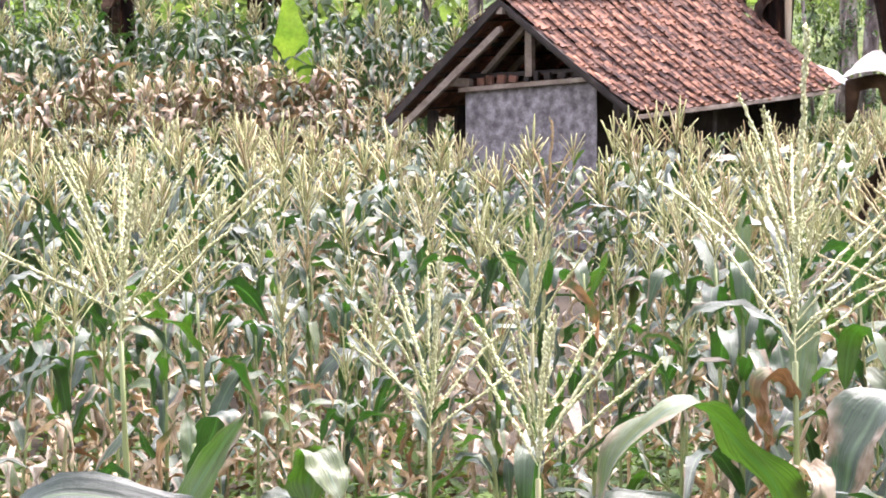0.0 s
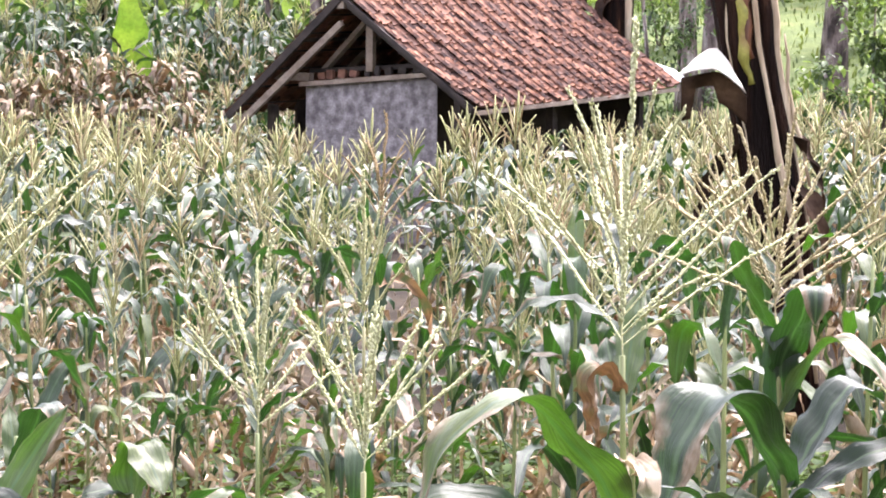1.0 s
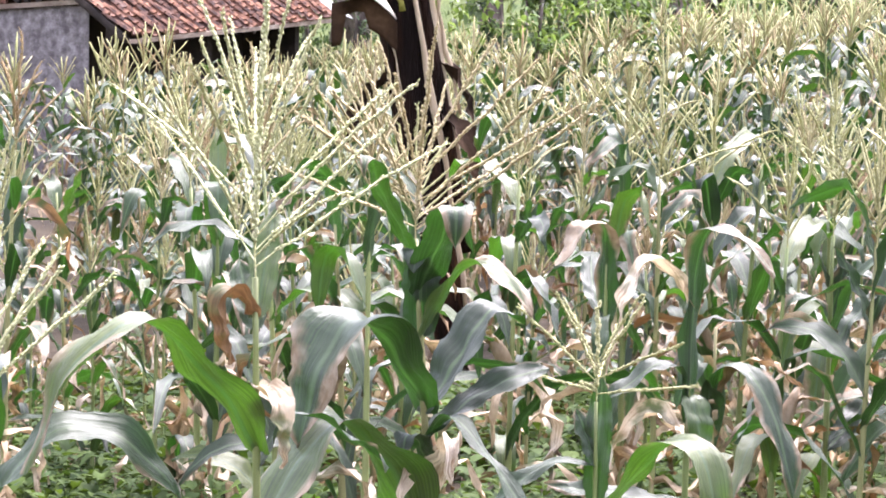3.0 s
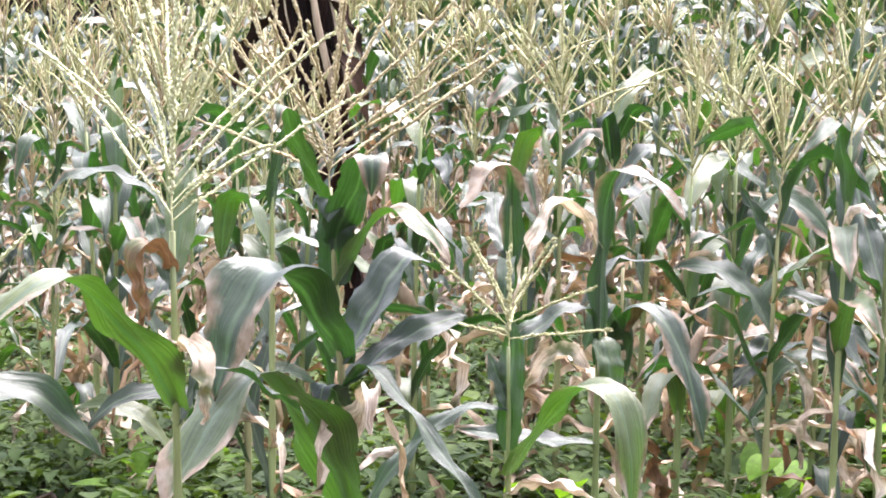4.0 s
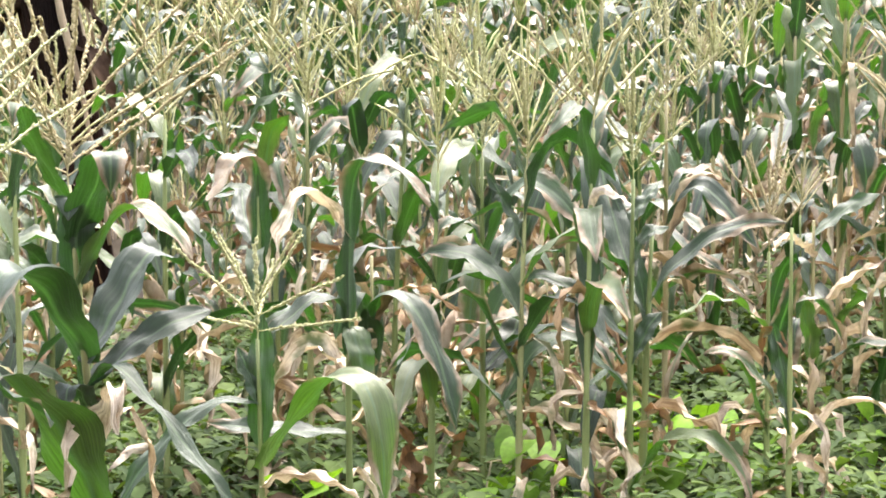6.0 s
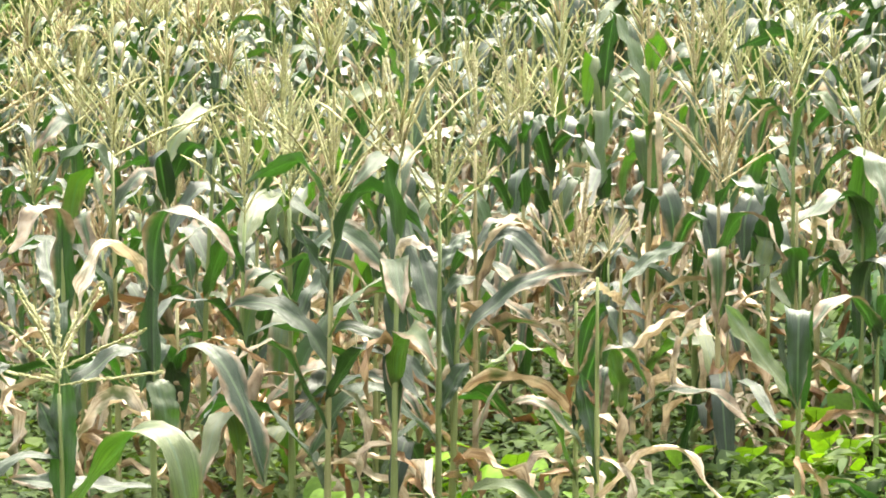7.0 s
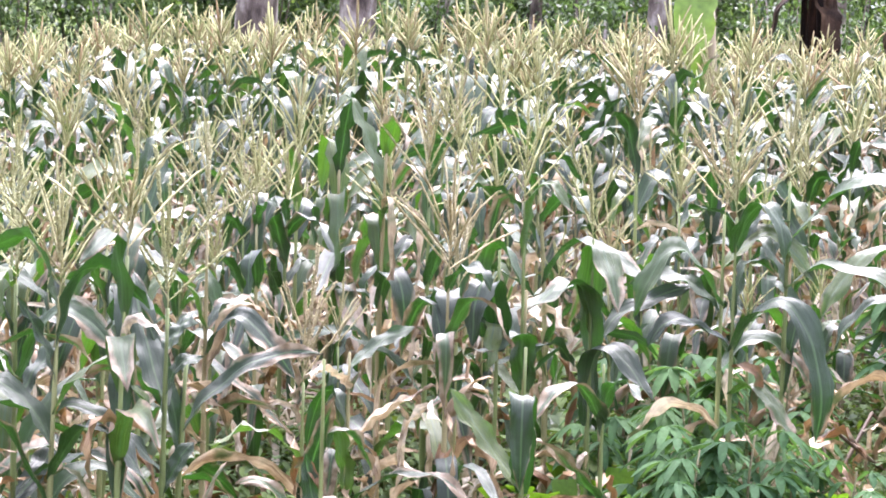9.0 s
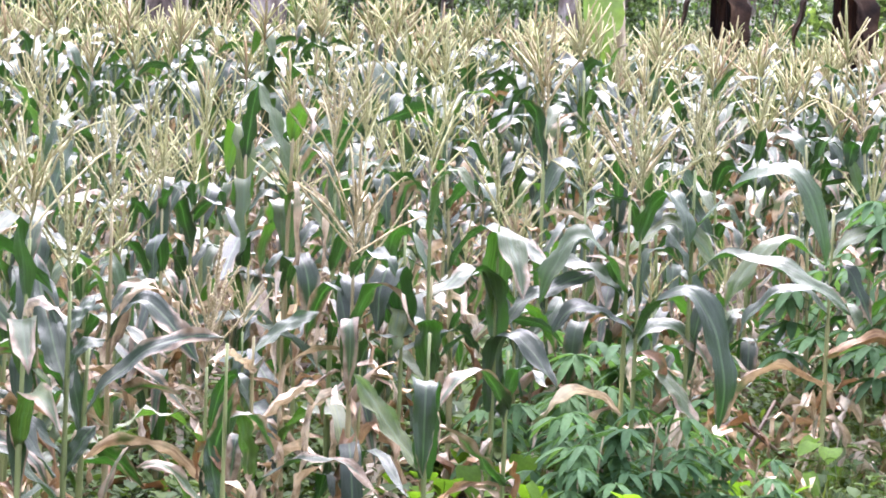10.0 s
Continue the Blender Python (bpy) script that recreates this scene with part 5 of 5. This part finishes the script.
def big_banana():
    """The dead banana plant among the maize: leaning stem wrapped in dark sheaths, with bleached leaf stalks hanging along it."""
    r = random.Random(3)
    gz = ground_z(2.75, 12.75) - 0.03
    top = new("banana_plant")
    tagged(top, "dead banana plant, dark stem wrapped in dry sheaths", "banana plant", "banana plants")
    base, head = Vector((2.72, 12.75, gz)), Vector((2.22, 12.86, 2.75))

    def axis(s):
        return base.lerp(head, s)

    def stem(name, r0, r1, mat, shift=(0, 0), wob=0.012, seed=0, label="", s0=0.0, s1=1.0):
        q = random.Random(seed)
        verts, faces, sides, n = [], [], 22, 26
        for i in range(n + 1):
            s = s0 + (s1 - s0) * i / n
            p = axis(s) + Vector((shift[0], shift[1], 0))
            rad = r0 + (r1 - r0) * i / n
            for k in range(sides):
                t = 2 * math.pi * k / sides
                ridge = 0.02 * noise.noise((2.2 * math.cos(t) + seed, 2.2 * math.sin(t), s * 1.4)) + 0.01 * noise.noise((6 * math.cos(t), 6 * math.sin(t), s * 5))
                rr = rad + ridge + q.uniform(-wob, wob) * 0.4
                verts.append((p.x + rr * math.cos(t), p.y + rr * math.sin(t), p.z))
        for i in range(n):
            for k in range(sides):
                faces.append((i * sides + k, i * sides + (k + 1) % sides, (i + 1) * sides + (k + 1) % sides, (i + 1) * sides + k))
        put(name, mesh_of(name, verts, faces, mat), top, label=label)

    stem("stem", 0.105, 0.13, BANANA_STEM, (0.0, 0.0), label="dark brown sheathed stem")
    # dry sheaths and leaf stalks that hang along the stem: offset across (right) and towards the path, height span, size
    for k, (ox, oy, z0, z1, wd, mat, lb) in enumerate((
            (0.075, -0.13, 0.2, 2.5, 0.034, BANANA_PALE, "pale dry leaf stalk"),
            (0.13, -0.05, 0.5, 2.6, 0.09, BANANA_STEM, "brown dry sheath"),
            (0.165, -0.04, 0.9, 2.6, 0.06, BANANA_PALE, "grey-brown dry sheath"),
            (-0.01, -0.115, 1.72, 2.28, 0.06, YELLOWED, "yellow-green patch of living sheath"),
            (0.02, -0.118, 1.85, 2.5, 0.05, BANANA_RUST, "rust-coloured torn sheath"),
            (-0.10, -0.07, 0.9, 2.55, 0.05, BANANA_STEM, "dark dry sheath"),
            (0.06, -0.10, 0.1, 1.6, 0.06, BANANA_STEM, "dark hanging sheath"),
            (0.205, -0.05, 1.2, 1.98, 0.022, BANANA_PALE, "bleached leaf stalk"),
            (-0.085, -0.1, 1.3, 2.4, 0.014, BANANA_PALE, "pale edge of a sheath"),
    )):
        pts, rad = [], []
        for i in range(13):
            s = i / 12
            z = z0 + (z1 - z0) * s
            p = axis((z - gz) / (2.75 - gz)) + Vector((ox + 0.014 * math.sin(7 * s + k) + 0.006 * math.sin(23 * s + 2 * k), oy, 0))
            pts.append((p.x, p.y, z))
            rad.append(wd / 2 * (0.5 + 0.5 * math.sin(math.pi * min(1, s * 0.9 + 0.08))) * (1 + 0.25 * math.sin(17 * s + k)))
        put("dry_sheath", mesh_of("dry_sheath", *tube(pts, rad, 7), mat), top, label=lb)
    # the folded dead leaf: bleached above, dark below, hanging out to one side
    turn = view_right(2.5, 12.8)

    c, q = math.cos(turn), math.sin(turn)

    def sheet(fn, n, m, mat, label):
        """A thin dead leaf from a rule: fn(s, q) gives across, towards the path, up."""
        verts = []
        for i in range(n + 1):
            for k in range(m + 1):
                ac, to, up = fn(i / n, 2 * k / m - 1)
                verts.append((2.19 + c * ac + q * to, 12.72 + q * ac - c * to, up + 0.012 * noise.noise((ac * 14, up * 14, i))))
        faces = [(i * (m + 1) + k, i * (m + 1) + k + 1, (i + 1) * (m + 1) + k + 1, (i + 1) * (m + 1) + k) for i in range(n) for k in range(m)]
        ob = put("dead_leaf", mesh_of("dead_leaf", verts, faces, mat), top, label=label)
        ob.modifiers.new("thickness", "SOLIDIFY").thickness = 0.004

    sheet(lambda s, t: (t * (0.02 + 0.15 * s ** 0.8) + 0.0 * s, 0.17 * s, 1.90 - 0.10 * s - (0.035 if t < 0 else 0.12) * abs(t) ** 1.5 * s), 8, 10, BANANA_WHITE, "bleached folded dead leaf")
    sheet(lambda s, t: (t * 0.165 + 0.01, 0.10 - 0.05 * s, 1.785 - (0.035 if t < 0 else 0.12) * abs(t) ** 1.5 - s * (0.05 + (0.17 if t < -0.7 else 0.10 if t > 0.1 else 0.02))), 7, 14, BANANA_DRY, "dark dry leaf hanging below it")
    for h, z, ln in ((0.3, 1.5, 0.5), (-0.4, 1.25, 0.5), (2.8, 1.4, 0.5)):
        p = axis((z - gz) / (2.75 - gz))
        v, f = sheet_leaf(ln, 0.1, -35, 50, seed=z, twist=60, fold=0.6)
        put("dead_leaf", mesh_of("dead_leaf", spun(v, turn + h, (p.x + 0.1 * math.cos(turn + h), p.y - 0.05, z)), f, BANANA_DRY), top, label="dark rag of dead leaf")


big_banana()


def banana_clump(x, y, height, width, leaves, label, stem_mat=BANANA_STEM, seed=0):
    """A banana plant far off. leaves: (height, heading, length, width, rise, bend, material)."""
    r = random.Random(seed)
    gz = ground_z(x, y) - 0.05
    top = new("banana_plant")
    tagged(top, label, "banana plant", "banana plants")
    pts = [(x + 0.05 * math.sin(2 * s + seed), y, gz + height * s) for s in np.linspace(0, 1, 9)]
    put("stem", mesh_of("stem", *tube(pts, [width / 2 * (1.1 - 0.35 * s) * r.uniform(0.93, 1.07) for s in np.linspace(0, 1, 9)], 12), stem_mat), top)
    for k in range(5):
        h = r.uniform(0, 6.28)
        z0, z1 = gz + r.uniform(0.2, 0.8) * height, gz + height * r.uniform(0.85, 1.0)
        c = Vector((x + math.cos(h) * width * 0.5, y + math.sin(h) * width * 0.5, 0))
        put("dry_sheath", mesh_of("dry_sheath", *tube([(c.x, c.y, z0), (c.x + 0.02, c.y, (z0 + z1) / 2), (c.x, c.y, z1)], [0.02, 0.05, 0.03], 6), r.choice((BANANA_PALE, BANANA_STEM, BANANA_DRY))), top)
    for z, h, ln, wd, rise, bend, mat in leaves:
        v, f = sheet_leaf(ln, wd, rise, bend, seed=z, fold=0.25, ripple=0.03)
        put("leaf", mesh_of("leaf", spun(v, h, (x, y, gz + z)), f, mat), top, label="light green blade" if mat is BANANA_GREEN else "dry brown blade")


def crown_heap(r, cx, cy, cz, rx, rz, count, size, shapes=None):
    heap = Heap()
    shapes = shapes or [oval(r.uniform(0.8, 1.2), r.uniform(0.4, 0.6), 0.2, 0.1, 3) for _ in range(6)]
    clumps = [(cx + rx * r.gauss(0, 0.4), cy + rx * r.gauss(0, 0.4), cz + rz * r.gauss(0, 0.45), r.uniform(0.18, 0.38) * rx) for _ in range(max(5, count // 70))]
    for _ in range(count):
        px, py, pz, pr = r.choice(clumps)
        v, f = r.choice(shapes)
        x, y, z = px + pr * max(-1.3, min(1.3, r.gauss(0, 0.6))), py + pr * max(-1.3, min(1.3, r.gauss(0, 0.6))), pz + pr * max(-1.2, min(1.2, r.gauss(0, 0.55)))
        z = max(z, ground_z(x, y) + 0.02)
        heap.add(spun(tilted(v, r.uniform(-1.0, 0.5)), r.uniform(0, 6.28), (x, y, z), size * r.uniform(0.6, 1.4)), f)
    return heap


def tree(x, y, width, height, label, seed, lean=(0, 0), leafy=900):
    r = random.Random(seed)
    gz = ground_z(x, y) - 0.1
    top = new("tree")
    tagged(top, label, "tree", "trees beyond the field")
    pts = [Vector((x + lean[0] * s + 0.08 * math.sin(3 * s + seed), y + lean[1] * s, gz + height * 0.7 * s)) for s in np.linspace(0, 1, 12)]
    rad = [width / 2 * (1.35 if i == 0 else 1.1 if i == 1 else 1 - 0.5 * i / 11) * r.uniform(0.95, 1.05) for i in range(12)]
    v, f = tube(pts, rad, 14)
    put("trunk", mesh_of("trunk", v, f, BARK), top)
    for k in range(5):
        h, s = r.uniform(0, 6.28), r.randint(6, 11)
        p = pts[s]
        q = p + Vector((math.cos(h), math.sin(h), 0.9)) * height * 0.16
        put("limb", mesh_of("limb", *tube([p, p.lerp(q, 0.5) + Vector((0, 0, -0.1)), q], [rad[s] * 0.6, rad[s] * 0.4, rad[s] * 0.2], 7), BARK), top)
    crown = crown_heap(r, x + lean[0], y + lean[1], gz + height * 0.85, height * 0.22, height * 0.2, leafy, 0.22)
    put("crown", crown.mesh("crown", [BUSH]), top, label="loose crown of green leaves")


def bush(x, y, size, tall, label, seed, mat=BUSH, count=900, leaf=0.11):
    r = random.Random(seed)
    top = new("bush")
    tagged(top, label, "bush", "bushes beyond the field")
    gz = ground_z(x, y)
    for k in range(4):
        h = r.uniform(0, 6.28)
        put("stem", mesh_of("stem", *tube([(x, y, gz - 0.05), (x + 0.2 * size * math.cos(h), y + 0.2 * size * math.sin(h), gz + tall * 0.4), (x + 0.4 * size * math.cos(h), y + 0.4 * size * math.sin(h), gz + tall * 0.9)], [0.03, 0.02, 0.01], 5), BARK), top)
    put("foliage", crown_heap(r, x, y, gz + tall * 0.55, size, tall * 0.45, count, leaf).mesh("foliage", [mat]), top)


def background():
    G, D = BANANA_GREEN, BANANA_DRY
    banana_clump(-5.22, 41.0, 3.2, 0.38, [(2.6, 2.0, 1.3, 0.35, -30, 60, D), (2.7, 4.5, 1.2, 0.3, -20, 60, D), (3.0, 0.4, 1.6, 0.5, 60, 120, G)], "banana plant with brown stem behind the maize", seed=1)
    banana_clump(-3.24, 44.0, 3.2, 0.36, [(2.6, 1.0, 1.3, 0.35, -30, 60, D), (3.0, 3.4, 1.6, 0.5, 60, 120, G)], "banana plant with ragged dry leaves", seed=2)
    banana_clump(-2.18, 36.6, 0.9, 0.22, [(0.7, -1.75, 1.9, 0.62, 86, 14, G), (0.6, 2.9, 1.2, 0.3, 60, 120, G)], "young banana plant with one broad upright light green leaf", BANANA_GREEN, seed=3)
    banana_clump(4.46, 33.6, 4.4, 0.42, [(3.7, 2.6, 1.3, 0.35, -40, 50, D), (3.3, 3.6, 1.1, 0.3, -50, 40, D), (3.9, 5.5, 1.1, 0.3, -30, 60, D)], "brown banana plant behind the hut", seed=4)
    banana_clump(10.65, 15.05, 2.30, 0.15, [(2.34, 3.95, 0.95, 0.31, -52, 34, G), (2.2, 2.2, 0.9, 0.3, 78, 30, G), (2.1, 0.4, 0.8, 0.25, 70, 60, G)], "banana plant with a light green hanging leaf", BANANA_GREEN, seed=5)
    banana_clump(19.0, 24.4, 3.0, 0.36, [(2.7, 2.6, 1.3, 0.35, -40, 50, D), (2.5, 4.6, 1.1, 0.3, -50, 40, D)], "dark banana stem at the field edge", seed=6)
    banana_clump(17.5, 20.4, 3.0, 0.32, [(2.7, 2.6, 1.3, 0.35, -40, 50, D), (2.5, 4.6, 1.1, 0.3, -50, 40, D)], "dark banana stem beside the field", seed=7)
    for k, (x, y, w, h, lx) in enumerate((
            (-0.41, 42.2, 0.2, 9, 0.3), (0.44, 42.3, 0.3, 10, 0.1), (5.9, 36.1, 0.26, 9, 0.5), (8.33, 37.9, 0.4, 10, 0.2), (11.2, 37.2, 0.3, 9, 0.3),
            (16.6, 34.9, 0.7, 12, 0.1), (17.0, 32.4, 0.6, 12, -0.1), (21.8, 32.0, 0.36, 10, 0.1), (21.2, 34.6, 0.24, 9, 0.2), (6.6, 41.5, 0.34, 10, 0.2),
            (-7.5, 43.0, 0.3, 10, 0.2), (12.8, 40.5, 0.3, 10, -0.2), (24.5, 31.0, 0.4, 11, 0.1), (9.6, 44.0, 0.3, 10, 0.1),
            (7.6, 45.0, 0.16, 8, 0.3), (12.0, 43.5, 0.2, 9, 0.1), (5.2, 44.5, 0.2, 9, 0.1), (2.2, 46.0, 0.2, 9, 0.2), (-3.0, 46.0, 0.22, 9, 0.1))):
        tree(x, y, w, h, "grey-barked tree beyond the field" if w > 0.33 else "slender tree beyond the field", 100 + k, (lx, 0))
    tagged(put("pole", mesh_of("pole", *tube([(14.34, 31.5, -0.3), (14.36, 31.5, 1.2), (14.35, 31.5, 2.15)], [0.04, 0.038, 0.035], 8), BANANA_WHITE)), "pale wooden pole at the edge of the maize", "pole")
    # thickets in the darkened leaf colour stand for the shadowy depth of the wood
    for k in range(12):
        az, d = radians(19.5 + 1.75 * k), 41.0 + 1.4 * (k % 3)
        bush(d * math.sin(az), d * math.cos(az), 1.4, 3.6, "green thicket below the trees, woodland shade in its colour", 400 + k, DARK_SHADED_BUSH, 2800, 0.12)
    for k, (x, y, s, t, lb) in enumerate((
            (-6.5, 40.5, 1.4, 2.6, "dark green bush behind the maize"), (-8.6, 40.0, 1.3, 2.4, "dark green bush behind the maize"), (5.35, 35.4, 0.8, 3.2, "dark bush beside the hut"),
            (5.75, 24.4, 0.6, 3.1, "leafy green shrub standing in the maize"), (6.5, 25.2, 0.75, 3.0, "leafy green shrub standing in the maize"), (8.3, 29.0, 0.8, 3.0, "green shrub beyond the maize"),
            (13.3, 36.4, 1.5, 3.0, "dense green bush below the trees"), (15.2, 37.4, 1.4, 3.2, "dense green bush below the trees"),
            (17.4, 36.4, 1.4, 3.0, "dense green bush below the trees"), (19.2, 34.5, 1.3, 2.8, "dense green bush below the trees"), (20.4, 31.5, 1.1, 2.6, "green bush below the trees"),
            (22.4, 29.5, 1.2, 2.8, "green bush below the trees"), (18.6, 28.4, 0.8, 2.2, "green bush at the field edge"), (21.0, 26.5, 1.0, 2.6, "green bush at the field edge"), (11.3, 38.8, 1.3, 2.4, "green bush below the trees"),
            (10.2, 45.5, 1.2, 2.2, "pale green bush on the slope"), (7.0, 47.0, 1.3, 2.2, "pale green bush on the slope"), (12.9, 44.5, 1.3, 2.4, "green bush on the slope"), (3.6, 48.0, 1.3, 2.0, "pale green bush on the slope"), (9.6, 37.6, 0.5, 1.5, "small green bush on the slope"), (8.6, 33.5, 0.5, 2.6, "leafy shrub at the field edge"))):
        # bushes at the right take the darkened leaf too, as painted woodland shade
        bush(x, y, s, t, lb, 300 + k, DARK_SHADED_BUSH if (x > 12.5 and y < 40) or "dark" in lb else BUSH, 2300 if t > 2 else 1300, 0.09)


background()


def far_grass():
    r = random.Random(61)
    heap = Heap()
    for i in range(16000):
        az, d = radians(r.uniform(-16, 46)), r.uniform(35.5, 58)
        x, y = d * math.sin(az), d * math.cos(az)
        z, h, t = ground_z(x, y), r.uniform(0, 6.28), r.uniform(0.06, 0.2)
        w = r.uniform(0.012, 0.03)
        c, s = math.cos(h), math.sin(h)
        k = r.uniform(0.2, 0.6) * t
        heap.add([(x - w * s, y + w * c, z - 0.02), (x + w * s, y - w * c, z - 0.02), (x + k * c * 0.4 + w * s * 0.7, y + k * s * 0.4 - w * c * 0.7, z + t * 0.6), (x + k * c * 0.4 - w * s * 0.7, y + k * s * 0.4 + w * c * 0.7, z + t * 0.6), (x + k * c, y + k * s, z + t)],
                 [(0, 1, 2, 3), (3, 2, 4)])
    tagged(put("grass", heap.mesh("grass", [GRASS])), "bright green grass on the slope", "grass", kind="stuff")


def far_woods():
    """A closed belt of woods round the whole place, dense enough to hide the skyline; beside and behind the path it is
    unseen, added to block low sky light.
    """
    r = random.Random(62)
    heap = Heap()
    shapes = [oval(1.0, 0.6, 0.2, 0.1, 3) for _ in range(3)]

    def leaves(count, a0, a1, d0, d1, tall, big):
        for i in range(count):
            az, d = radians(r.uniform(a0, a1)), r.uniform(d0, d1)
            x, y = d * math.sin(az), d * math.cos(az)
            v, f = r.choice(shapes)
            z = ground_z(x, y) + tall * r.random() ** 1.1 * (0.75 + 0.35 * noise.noise((x * 0.12, y * 0.12, 0)))
            heap.add(spun(tilted(v, r.uniform(-1, 0.5)), r.uniform(0, 6.28), (x, y, z), big * r.uniform(0.6, 1.4)), f)

    leaves(22000, -22, 52, 52, 72, 5.5, 0.42)
    leaves(17000, -22, 52, 70, 95, 20, 1.3)
    # unseen ring round the back, added so upright leaf faces get less sky light
    leaves(9000, 52, 338, 34, 60, 15, 1.8)
    tagged(put("far_woods", heap.mesh("far_woods", [BUSH])), "dense green woods on the slope behind, plus an unseen ring blocking low sky", "woods", kind="stuff")


far_grass()
far_woods()
